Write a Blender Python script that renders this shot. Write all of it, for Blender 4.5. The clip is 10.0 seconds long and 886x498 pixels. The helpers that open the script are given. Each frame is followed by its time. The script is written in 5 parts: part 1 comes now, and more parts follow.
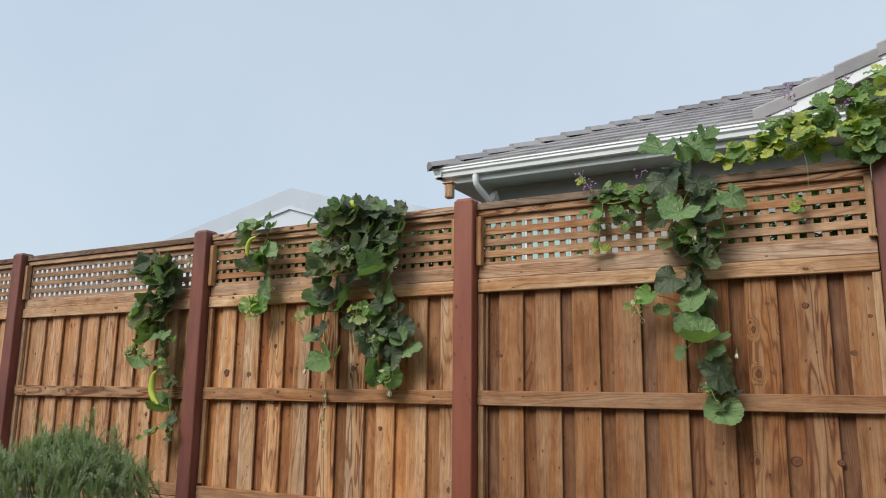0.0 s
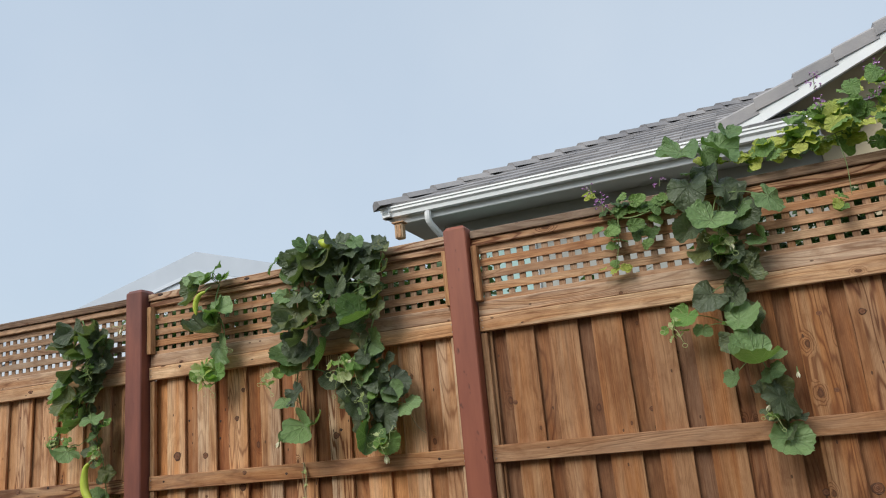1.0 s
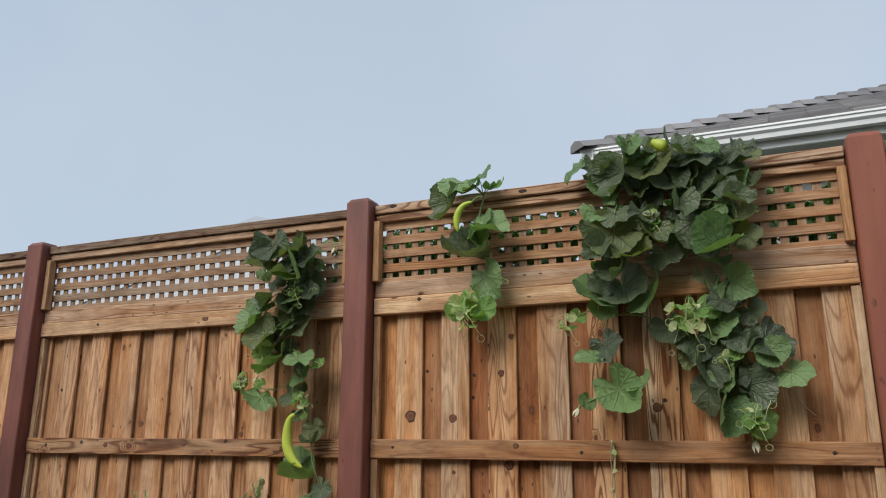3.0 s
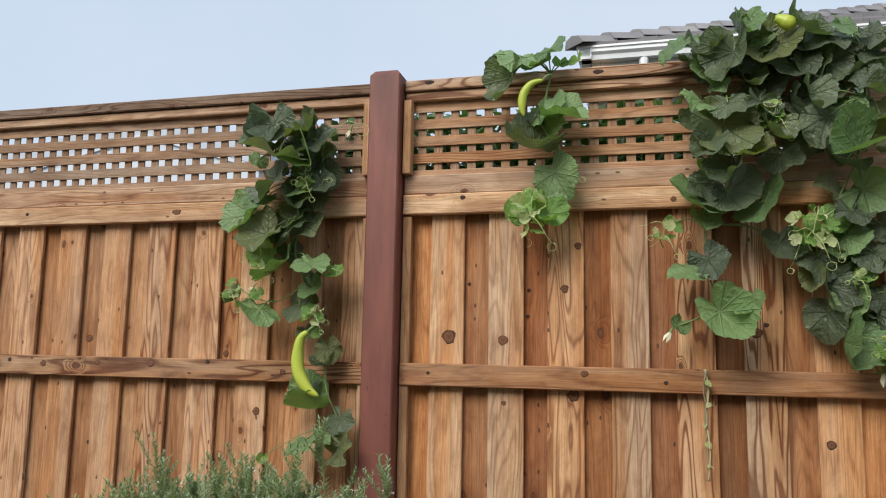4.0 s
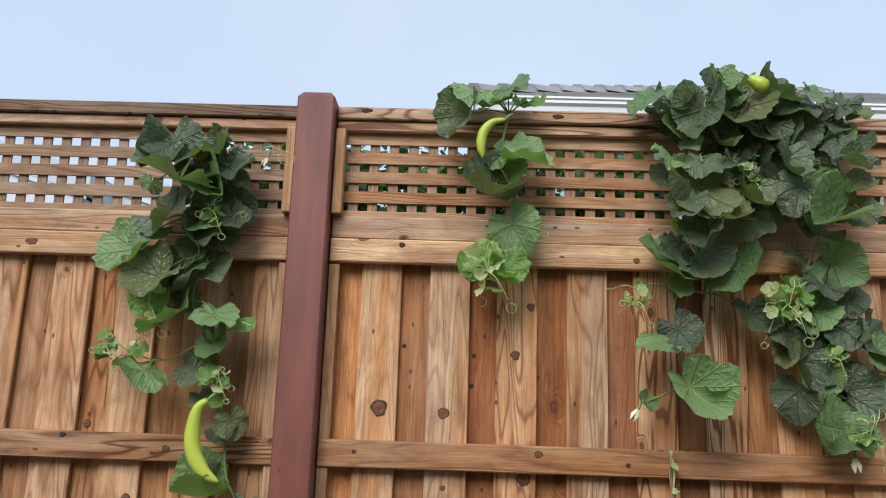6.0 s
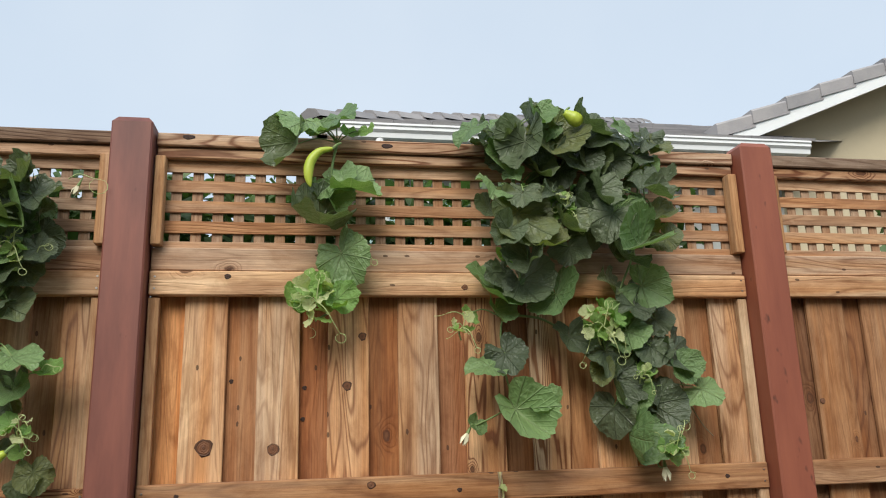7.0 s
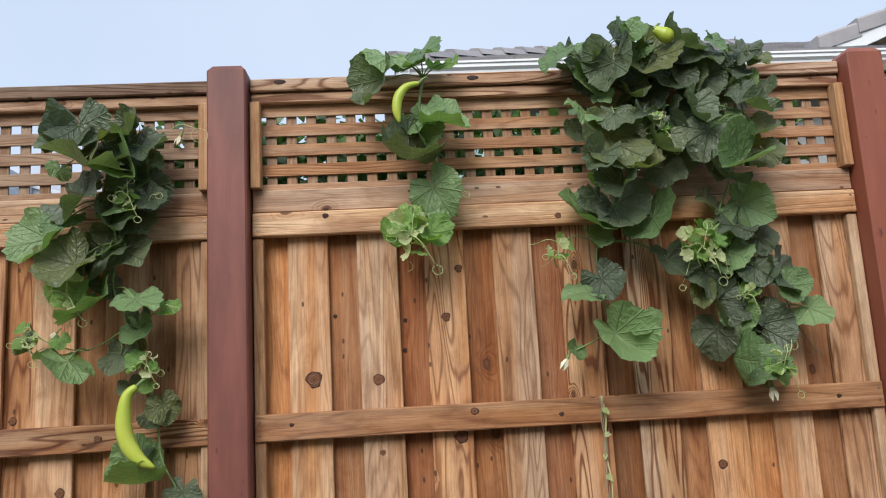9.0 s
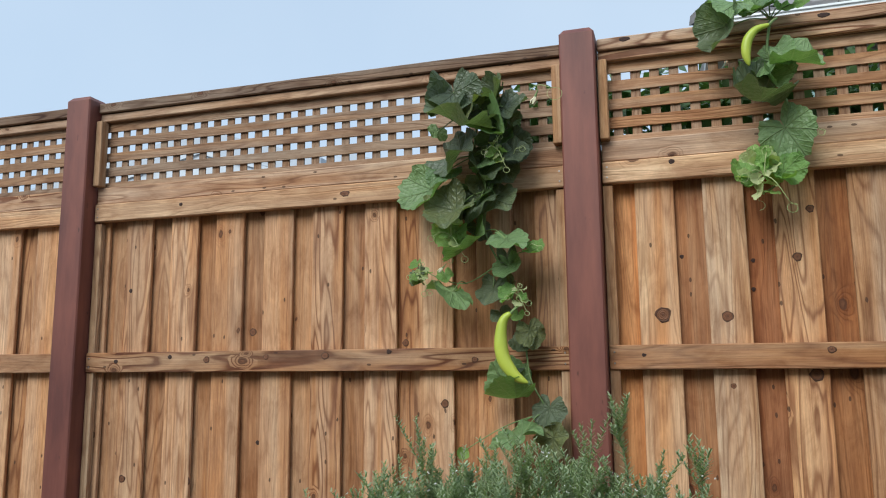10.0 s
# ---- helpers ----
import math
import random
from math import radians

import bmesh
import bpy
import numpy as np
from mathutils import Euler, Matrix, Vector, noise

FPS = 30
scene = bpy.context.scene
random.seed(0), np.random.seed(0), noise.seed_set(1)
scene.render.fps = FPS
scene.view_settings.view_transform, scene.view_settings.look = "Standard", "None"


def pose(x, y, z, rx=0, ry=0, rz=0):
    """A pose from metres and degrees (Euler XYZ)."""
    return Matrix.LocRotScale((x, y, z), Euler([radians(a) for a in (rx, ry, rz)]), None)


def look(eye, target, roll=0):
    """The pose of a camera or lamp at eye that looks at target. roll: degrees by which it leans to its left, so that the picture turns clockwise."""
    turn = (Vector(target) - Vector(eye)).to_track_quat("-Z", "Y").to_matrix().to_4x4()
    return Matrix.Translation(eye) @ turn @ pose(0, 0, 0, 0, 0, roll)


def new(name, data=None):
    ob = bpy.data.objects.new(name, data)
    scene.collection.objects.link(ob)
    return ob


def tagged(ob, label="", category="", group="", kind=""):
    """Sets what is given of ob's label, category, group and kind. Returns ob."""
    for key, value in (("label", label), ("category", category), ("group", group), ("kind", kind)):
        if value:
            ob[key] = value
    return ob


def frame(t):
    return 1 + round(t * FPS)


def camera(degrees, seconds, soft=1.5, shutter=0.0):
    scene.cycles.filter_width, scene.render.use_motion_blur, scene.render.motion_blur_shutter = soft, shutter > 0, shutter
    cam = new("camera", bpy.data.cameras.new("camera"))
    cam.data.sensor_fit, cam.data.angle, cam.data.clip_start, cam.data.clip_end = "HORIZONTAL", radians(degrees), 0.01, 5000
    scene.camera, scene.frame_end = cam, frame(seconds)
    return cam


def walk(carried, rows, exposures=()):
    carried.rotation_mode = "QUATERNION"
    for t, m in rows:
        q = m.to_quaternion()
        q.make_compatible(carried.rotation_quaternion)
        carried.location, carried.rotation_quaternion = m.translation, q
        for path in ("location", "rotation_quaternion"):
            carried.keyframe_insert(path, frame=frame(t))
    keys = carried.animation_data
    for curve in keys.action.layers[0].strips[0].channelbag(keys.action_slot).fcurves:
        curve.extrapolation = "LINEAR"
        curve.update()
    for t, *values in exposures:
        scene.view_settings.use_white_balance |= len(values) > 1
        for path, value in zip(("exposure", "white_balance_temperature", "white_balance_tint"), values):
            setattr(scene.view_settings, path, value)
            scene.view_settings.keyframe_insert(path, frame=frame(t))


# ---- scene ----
cam = camera(60.8, 10.0, soft=1.1)
PATH = [
    (0, (-0.008, 0.004, 0.954), (-0.952, 1.728, 1.323), 0.7),
    (0.5, (-0.358, 0.171, 0.974), (-1.157, 1.957, 1.392), -3.4),
    (1, (-0.778, 0.352, 0.999), (-1.475, 2.16, 1.494), -5.4),
    (1.5, (-1.178, 0.454, 1.041), (-1.872, 2.244, 1.602), -4.2),
    (2, (-1.645, 0.676, 1.034), (-2.422, 2.413, 1.648), -3.9),
    (2.5, (-2.192, 0.796, 1.002), (-2.924, 2.571, 1.562), -2.5),
    (3, (-2.709, 0.96, 0.967), (-3.472, 2.744, 1.452), 0.2),
    (3.2, (-2.886, 1.046, 1.004), (-3.635, 2.848, 1.441), 0.1),
    (4.3, (-3.831, 1.53, 1.013), (-4.208, 3.479, 1.256), 2.1),
    (4.5, (-3.927, 1.632, 1.022), (-4.241, 3.593, 1.264), 2.9),
    (5, (-4.122, 1.671, 1.049), (-4.341, 3.64, 1.32), 3.7),
    (5.2, (-4.167, 1.692, 1.05), (-4.392, 3.655, 1.362), 3.7),
    (6.3, (-4.103, 1.728, 1.1), (-4.012, 3.681, 1.524), 0.6),
    (6.5, (-4.102, 1.726, 1.1), (-3.915, 3.668, 1.542), -0.2),
    (7, (-4.041, 1.722, 1.115), (-3.696, 3.637, 1.577), -1.6),
    (7.5, (-4.015, 1.737, 1.119), (-3.588, 3.642, 1.553), -2.2),
    (8, (-4.023, 1.74, 1.085), (-3.614, 3.658, 1.477), -2.1),
    (8.5, (-4.053, 1.743, 1.058), (-3.722, 3.68, 1.427), -2.2),
    (9, (-4.065, 1.72, 1.063), (-3.95, 3.69, 1.392), -3.1),
    (9.5, (-4.15, 1.65, 1.006), (-4.445, 3.604, 1.317), -3.7),
    (10, (-4.342, 1.468, 0.896), (-4.924, 3.358, 1.195), -0.5),
]
EXPOSURES = ((0.0, 0.0, 6450, 8), (1.0, -0.02, 6400, 8), (1.5, -0.12, 6350, 8), (2.5, -0.22, 6300, 8), (3.2, -0.1, 6450, 9), (4.5, 0.25, 6450, 10), (5.0, 0.32, 6100, 9), (6.3, 0.13, 6100, 10), (6.5, 0.12, 6100, 10), (7.0, 0.2, 6550, 8), (7.5, 0.2, 6900, 6), (8.0, 0.22, 7250, 8), (8.5, 0.27, 7600, 10), (9.0, 0.20, 6200, 12), (10.0, 0.08, 5950, 5))
walk(cam, [(t, look(eye, target, roll)) for t, eye, target, roll in PATH], EXPOSURES)

# ---- light ----
FENCE = 4.44          # front of the fence rails
world = bpy.data.worlds.new("overcast_sky")
scene.world = world
world.use_nodes = True
wn, wl = world.node_tree.nodes, world.node_tree.links
wn.clear()
sky = wn.new("ShaderNodeTexSky")
sky.sky_type = "NISHITA"
sky.sun_disc = False
sky.sun_elevation = radians(52)
sky.sun_rotation = radians(205)
sky.air_density, sky.dust_density = 1.0, 4.0
co = wn.new("ShaderNodeTexCoord")
cloud = wn.new("ShaderNodeTexNoise")
cloud.inputs["Scale"].default_value = 1.6
cloud.inputs["Detail"].default_value = 5
wl.new(co.outputs["Generated"], cloud.inputs["Vector"])
ramp = wn.new("ShaderNodeValToRGB")
ramp.color_ramp.elements[0].position, ramp.color_ramp.elements[1].position = 0.3, 0.75
ramp.color_ramp.elements[0].color = (0.52, 0.61, 0.715, 1)
ramp.color_ramp.elements[1].color = (0.64, 0.705, 0.775, 1)
wl.new(cloud.outputs["Fac"], ramp.inputs["Fac"])
bg_sky, bg_fog, mix = wn.new("ShaderNodeBackground"), wn.new("ShaderNodeBackground"), wn.new("ShaderNodeAddShader")
bg_sky.inputs["Strength"].default_value = 0.05
bg_fog.inputs["Strength"].default_value = 0.85
wl.new(sky.outputs["Color"], bg_sky.inputs["Color"])
wl.new(ramp.outputs["Color"], bg_fog.inputs["Color"])
wl.new(bg_sky.outputs[0], mix.inputs[0])
wl.new(bg_fog.outputs[0], mix.inputs[1])
wo = wn.new("ShaderNodeOutputWorld")
wl.new(mix.outputs[0], wo.inputs["Surface"])

sun = new("sun", bpy.data.lights.new("sun", "SUN"))
sun.data.energy, sun.data.angle, sun.data.color = 2.5, radians(35), (1.0, 0.95, 0.88)
sun.matrix_world = look((-6.5, -5, 9), (-3, 4.4, 1.0))


# ---- materials ----
def mat(name, rough=0.7, metal=0.0):
    m = bpy.data.materials.new(name)
    m.use_nodes = True
    n, l = m.node_tree.nodes, m.node_tree.links
    b = n["Principled BSDF"]
    b.inputs["Roughness"].default_value = rough
    b.inputs["Metallic"].default_value = metal
    return m, n, l, b


def math_node(n, l, op, a, b=None, c=None):
    k = n.new("ShaderNodeMath")
    k.operation = op
    for i, v in enumerate((a, b, c)):
        if v is None:
            continue
        if isinstance(v, (int, float)):
            k.inputs[i].default_value = v
        else:
            l.new(v, k.inputs[i])
    return k.outputs[0]


def ramp_node(n, l, fac, stops):
    r = n.new("ShaderNodeValToRGB")
    e = r.color_ramp.elements
    while len(e) < len(stops):
        e.new(0.5)
    for el, (p, c) in zip(e, stops):
        el.position, el.color = p, (*c, 1)
    l.new(fac, r.inputs["Fac"])
    return r.outputs["Color"]


def mix_col(n, l, fac, a, b, mode="MIX"):
    k = n.new("ShaderNodeMix")
    k.data_type, k.blend_type = "RGBA", mode
    for sock, v in ((k.inputs["Factor"], fac), (k.inputs["A"], a), (k.inputs["B"], b)):
        if isinstance(v, (int, float)):
            sock.default_value = v
        elif isinstance(v, tuple):
            sock.default_value = (*v, 1)
        else:
            l.new(v, sock)
    return k.outputs["Result"]


def noise_node(n, l, vec, scale, detail=4, rough=0.55, dist=0.0):
    k = n.new("ShaderNodeTexNoise")
    k.inputs["Scale"].default_value, k.inputs["Detail"].default_value = scale, detail
    k.inputs["Roughness"].default_value, k.inputs["Distortion"].default_value = rough, dist
    if vec is not None:
        l.new(vec, k.inputs["Vector"])
    return k.outputs["Fac"]


def bump_node(n, l, b, height, strength=0.4, dist=0.004):
    k = n.new("ShaderNodeBump")
    k.inputs["Strength"].default_value, k.inputs["Distance"].default_value = strength, dist
    l.new(height, k.inputs["Height"])
    l.new(k.outputs["Normal"], b.inputs["Normal"])


def mapped(n, l, vec, scale):
    k = n.new("ShaderNodeMapping")
    k.inputs["Scale"].default_value = scale
    l.new(vec, k.inputs["Vector"])
    return k.outputs["Vector"]


def wood(name, tones, weather, along="Z", knots=True, grain=1.0, dark=0.5):
    """Sawn softwood: growth rings cut lengthwise, knots, a weathered grey film, and water stains. tones: three colours from which each piece draws its own."""
    m, n, l, b = mat(name, 0.72)
    tc, info = n.new("ShaderNodeTexCoord"), n.new("ShaderNodeObjectInfo")
    shift = n.new("ShaderNodeVectorMath")
    shift.operation = "ADD"
    rnd = math_node(n, l, "MULTIPLY", info.outputs["Random"], 37.0)
    comb = n.new("ShaderNodeCombineXYZ")
    for i in range(3):
        l.new(rnd, comb.inputs[i])
    l.new(tc.outputs["Object"], shift.inputs[0])
    l.new(comb.outputs[0], shift.inputs[1])
    v = shift.outputs[0]
    long = (9.0, 9.0, 0.9) if along == "Z" else (0.9, 9.0, 9.0)
    fine = (210, 210, 5) if along == "Z" else (5, 210, 210)
    broad = noise_node(n, l, mapped(n, l, v, long), 1.0, 2, 0.45, 0.3)
    # knots: round spots that push the rings apart
    sv = n.new("ShaderNodeSeparateXYZ")
    l.new(v, sv.inputs[0])
    across, along_ = (sv.outputs[0], sv.outputs[2]) if along == "Z" else (sv.outputs[2], sv.outputs[0])

    wob = math_node(n, l, "SUBTRACT", noise_node(n, l, v, 38.0, 2, 0.5), 0.5)

    def cells(a, c):
        flat = n.new("ShaderNodeCombineXYZ")
        l.new(math_node(n, l, "MULTIPLY_ADD", across, a, math_node(n, l, "MULTIPLY", wob, 0.10)), flat.inputs[0])
        l.new(math_node(n, l, "MULTIPLY_ADD", along_, c, math_node(n, l, "MULTIPLY", wob, -0.08)), flat.inputs[1])
        k = n.new("ShaderNodeTexVoronoi")
        k.voronoi_dimensions = "2D"
        k.inputs["Scale"].default_value = 1.0
        k.inputs["Randomness"].default_value = 0.9
        l.new(flat.outputs[0], k.inputs["Vector"])
        return k

    vor = cells(7.0, 4.2)
    d = vor.outputs["Distance"]
    sep = n.new("ShaderNodeSeparateColor")
    l.new(vor.outputs["Color"], sep.inputs["Color"])
    big = math_node(n, l, "MULTIPLY_ADD", math_node(n, l, "POWER", sep.outputs[0], 2.0), 0.07, 0.05)
    near = math_node(n, l, "SUBTRACT", 1.0, math_node(n, l, "MINIMUM", math_node(n, l, "DIVIDE", d, math_node(n, l, "MULTIPLY", big, 3.2)), 1.0))
    push = math_node(n, l, "MULTIPLY", math_node(n, l, "POWER", near, 1.5), math_node(n, l, "LESS_THAN", sep.outputs[1], 0.17))
    field = math_node(n, l, "MULTIPLY_ADD", broad, 24.0 * grain, math_node(n, l, "MULTIPLY", push, 9.0 if knots else 0.0))
    rings = math_node(n, l, "MULTIPLY_ADD", math_node(n, l, "SINE", math_node(n, l, "MULTIPLY", field, 3.3)), 0.5, 0.5)
    rings = math_node(n, l, "POWER", rings, 4.0)
    fibre = noise_node(n, l, mapped(n, l, v, fine), 1.0, 4, 0.7)
    sharp = ramp_node(n, l, fibre, [(0.42, (0, 0, 0)), (0.62, (1, 1, 1))])
    tone = ramp_node(n, l, info.outputs["Random"], [(0.0, tones[0]), (0.34, tones[1]), (0.67, tones[2]), (1.0, tones[0])])
    heart = noise_node(n, l, mapped(n, l, v, (13, 13, 0.45) if along == "Z" else (0.45, 13, 13)), 1.0, 2, 0.5, 0.4)
    tone = mix_col(n, l, ramp_node(n, l, heart, [(0.40, (0, 0, 0)), (0.62, (1, 1, 1))]), tone, mix_col(n, l, 1.0, tone, (0.90, 0.72, 0.54), "MULTIPLY"))
    pale = noise_node(n, l, mapped(n, l, v, (9, 9, 1.3) if along == "Z" else (1.3, 9, 9)), 1.0, 3, 0.55)
    tone = mix_col(n, l, math_node(n, l, "MULTIPLY", ramp_node(n, l, pale, [(0.52, (0, 0, 0)), (0.70, (1, 1, 1))]), 0.6), tone, mix_col(n, l, 1.0, tone, (1.12, 1.22, 1.25), "MULTIPLY"))
    own = math_node(n, l, "FRACT", math_node(n, l, "MULTIPLY", info.outputs["Random"], 17.3))
    bold = math_node(n, l, "MULTIPLY_ADD", math_node(n, l, "POWER", own, 2.5), dark * 0.95, dark * 0.16)
    late = mix_col(n, l, math_node(n, l, "MULTIPLY", rings, bold), tone, mix_col(n, l, 1.0, tone, (0.36, 0.22, 0.15), "MULTIPLY"))
    late = mix_col(n, l, math_node(n, l, "MULTIPLY", sharp, 0.65), late, mix_col(n, l, 1.0, late, (0.63, 0.54, 0.47), "MULTIPLY"))
    # lengthwise streaks of darker wood
    streak = noise_node(n, l, mapped(n, l, v, (42, 42, 0.7) if along == "Z" else (0.7, 42, 42)), 1.0, 3, 0.55)
    late = mix_col(n, l, math_node(n, l, "MULTIPLY", ramp_node(n, l, streak, [(0.44, (0, 0, 0)), (0.70, (1, 1, 1))]), 0.45), late, mix_col(n, l, 1.0, late, (0.62, 0.48, 0.38), "MULTIPLY"))
    # weathered film, in patches
    patch = noise_node(n, l, mapped(n, l, v, (3.2, 3.2, 1.1) if along == "Z" else (1.1, 3.2, 3.2)), 1.0, 5, 0.6)
    film = ramp_node(n, l, patch, [(0.42, (0, 0, 0)), (0.72, (1, 1, 1))])
    aged = mix_col(n, l, math_node(n, l, "MULTIPLY", film, weather), late, mix_col(n, l, 0.35, (0.47, 0.36, 0.26), late))
    # dark water stains
    stain = noise_node(n, l, mapped(n, l, v, (7, 7, 1.7) if along == "Z" else (1.7, 7, 7)), 1.0, 3, 0.6)
    st = ramp_node(n, l, stain, [(0.50, (0, 0, 0)), (0.66, (1, 1, 1))])
    aged = mix_col(n, l, math_node(n, l, "MULTIPLY", st, 0.42), aged, mix_col(n, l, 1.0, aged, (0.46, 0.33, 0.25), "MULTIPLY"))
    dirt = noise_node(n, l, mapped(n, l, v, (5, 5, 1.3) if along == "Z" else (1.3, 5, 5)), 1.0, 5, 0.65, 0.4)
    dm = ramp_node(n, l, dirt, [(0.50, (0, 0, 0)), (0.64, (1, 1, 1))])
    aged = mix_col(n, l, math_node(n, l, "MULTIPLY", dm, 0.22), aged, mix_col(n, l, 1.0, aged, (0.58, 0.52, 0.50), "MULTIPLY"))
    # blotches and rain marks, soft and irregular
    blot = noise_node(n, l, mapped(n, l, v, (16, 16, 6) if along == "Z" else (6, 16, 16)), 1.0, 5, 0.68, 0.6)
    aged = mix_col(n, l, math_node(n, l, "MULTIPLY", ramp_node(n, l, blot, [(0.49, (0, 0, 0)), (0.64, (1, 1, 1))]), 0.5), aged, mix_col(n, l, 1.0, aged, (0.62, 0.50, 0.40), "MULTIPLY"))
    aged = mix_col(n, l, math_node(n, l, "MULTIPLY", ramp_node(n, l, blot, [(0.36, (1, 1, 1)), (0.46, (0, 0, 0))]), 0.5), aged, mix_col(n, l, 1.0, aged, (1.25, 1.25, 1.22), "MULTIPLY"))
    if knots:
        edge = math_node(n, l, "LESS_THAN", sep.outputs[1], 0.17)
        core = math_node(n, l, "MULTIPLY", edge, math_node(n, l, "SUBTRACT", 1.0, math_node(n, l, "SMOOTH_MIN", math_node(n, l, "DIVIDE", d, big), 1.0, 0.15)))
        core = math_node(n, l, "MINIMUM", math_node(n, l, "MULTIPLY", core, 3.0), 0.85)
        core = math_node(n, l, "MAXIMUM", core, 0.0)
        halo = math_node(n, l, "MULTIPLY", push, 0.55)
        aged = mix_col(n, l, halo, aged, mix_col(n, l, 1.0, aged, (0.62, 0.42, 0.30), "MULTIPLY"))
        inner = math_node(n, l, "DIVIDE", d, big)
        aged = mix_col(n, l, core, aged, ramp_node(n, l, inner, [(0.0, (0.17, 0.072, 0.034)), (0.5, (0.12, 0.05, 0.025)), (0.85, (0.045, 0.02, 0.012))]))
        pin = cells(19.0, 9.0)
        ps = n.new("ShaderNodeSeparateColor")
        l.new(pin.outputs["Color"], ps.inputs["Color"])
        spot = math_node(n, l, "MULTIPLY", math_node(n, l, "LESS_THAN", ps.outputs[0], 0.10), math_node(n, l, "LESS_THAN", pin.outputs["Distance"], 0.085))
        aged = mix_col(n, l, math_node(n, l, "MULTIPLY", spot, 0.8), aged, (0.06, 0.03, 0.018))
    l.new(aged, b.inputs["Base Color"])
    h = math_node(n, l, "SUBTRACT", math_node(n, l, "MULTIPLY", fibre, 0.7), math_node(n, l, "MULTIPLY", rings, 0.35))
    bump_node(n, l, b, h, 1.0, 0.003)
    b.inputs["Specular IOR Level"].default_value = 0.3
    return m


# boards of each bay: the far ones greyed, the middle ones mixed, the near ones orange-brown;
# the near tones are also darkened and the others lifted for uneven exposure
FRONTS = [wood("greyed_cedar", [(0.730, 0.465, 0.275), (0.760, 0.510, 0.320), (0.650, 0.410, 0.240)], 0.5, dark=0.9),
          wood("weathered_cedar", [(0.770, 0.450, 0.225), (0.760, 0.490, 0.285), (0.660, 0.365, 0.175)], 0.3, dark=1.7),
          wood("orange_cedar", [(0.460, 0.262, 0.132), (0.430, 0.250, 0.135), (0.375, 0.198, 0.096)], 0.2, dark=0.9)]
BACKS = [wood("tan_cedar", [(0.600, 0.365, 0.200), (0.550, 0.330, 0.180), (0.480, 0.285, 0.160)], 0.25, dark=0.8),
         wood("amber_cedar", [(0.580, 0.290, 0.125), (0.480, 0.240, 0.105), (0.390, 0.195, 0.095)], 0.15, dark=0.8),
         wood("dark_cedar", [(0.320, 0.162, 0.078), (0.255, 0.138, 0.071), (0.225, 0.118, 0.068)], 0.2, dark=0.8)]
SILVER = wood("silvered_cedar", [(0.640, 0.455, 0.300), (0.700, 0.490, 0.320), (0.585, 0.405, 0.265)], 0.5, dark=2.6)
AMBER = wood("bright_amber_cedar", [(0.76, 0.37, 0.15), (0.72, 0.35, 0.14), (0.66, 0.32, 0.13)], 0.1, dark=0.6)
UMBER = wood("umber_cedar", [(0.44, 0.20, 0.090), (0.50, 0.235, 0.110), (0.38, 0.175, 0.085)], 0.1, dark=0.8)
GREYLATH = wood("greyed_lath_wood", [(0.400, 0.290, 0.205), (0.350, 0.255, 0.180), (0.450, 0.320, 0.220)], 0.5, along="X", knots=False)
GREYLATHZ = wood("greyed_lath_wood_upright", [(0.360, 0.265, 0.190), (0.320, 0.235, 0.170), (0.400, 0.290, 0.205)], 0.5, knots=False)
RAILW = wood("rail_fir", [(0.790, 0.545, 0.335), (0.730, 0.495, 0.300), (0.650, 0.440, 0.270)], 0.4, along="X", dark=0.8)
CAPW = wood("grey_fir", [(0.620, 0.455, 0.325), (0.560, 0.405, 0.290), (0.660, 0.475, 0.335)], 0.6, along="X", dark=1.7)
MIDW = wood("dirty_rail_fir", [(0.439, 0.262, 0.147), (0.379, 0.226, 0.128), (0.488, 0.287, 0.152)], 0.55, along="X", dark=1.2)
TOPW = wood("blackened_fir", [(0.249, 0.177, 0.126), (0.209, 0.150, 0.113), (0.288, 0.196, 0.133)], 0.5, along="X", dark=1.2)
LATHX = wood("lath_wood", [(0.640, 0.430, 0.265), (0.600, 0.385, 0.235), (0.540, 0.355, 0.225)], 0.4, along="X", knots=False)
LATHZ = wood("lath_wood_upright", [(0.500, 0.355, 0.245), (0.460, 0.320, 0.215), (0.430, 0.295, 0.200)], 0.5, knots=False)
TRIMW = wood("pale_trim_wood", [(0.690, 0.510, 0.330), (0.640, 0.455, 0.290), (0.580, 0.410, 0.260)], 0.3, knots=False)


def stained_paint(name, a, c):
    m, n, l, b = mat(name, 0.55)
    tc = n.new("ShaderNodeTexCoord")
    v = tc.outputs["Object"]
    p = noise_node(n, l, mapped(n, l, v, (9, 9, 1.6)), 1.0, 5, 0.6)
    col = ramp_node(n, l, p, [(0.35, a), (0.68, c)])
    spots = noise_node(n, l, mapped(n, l, v, (26, 26, 12)), 1.0, 2, 0.5)
    sp = ramp_node(n, l, spots, [(0.70, (0, 0, 0)), (0.76, (1, 1, 1))])
    col = mix_col(n, l, math_node(n, l, "MULTIPLY", sp, 0.7), col, (0.05, 0.018, 0.014))
    l.new(col, b.inputs["Base Color"])
    fib = noise_node(n, l, mapped(n, l, v, (120, 120, 3)), 1.0, 3, 0.6)
    bump_node(n, l, b, fib, 0.35, 0.002)
    return m


POST = stained_paint("red_brown_stain", (0.120, 0.039, 0.031), (0.235, 0.080, 0.056))
POSTW = stained_paint("fresh_red_brown_stain", (0.215, 0.062, 0.036), (0.29, 0.09, 0.05))


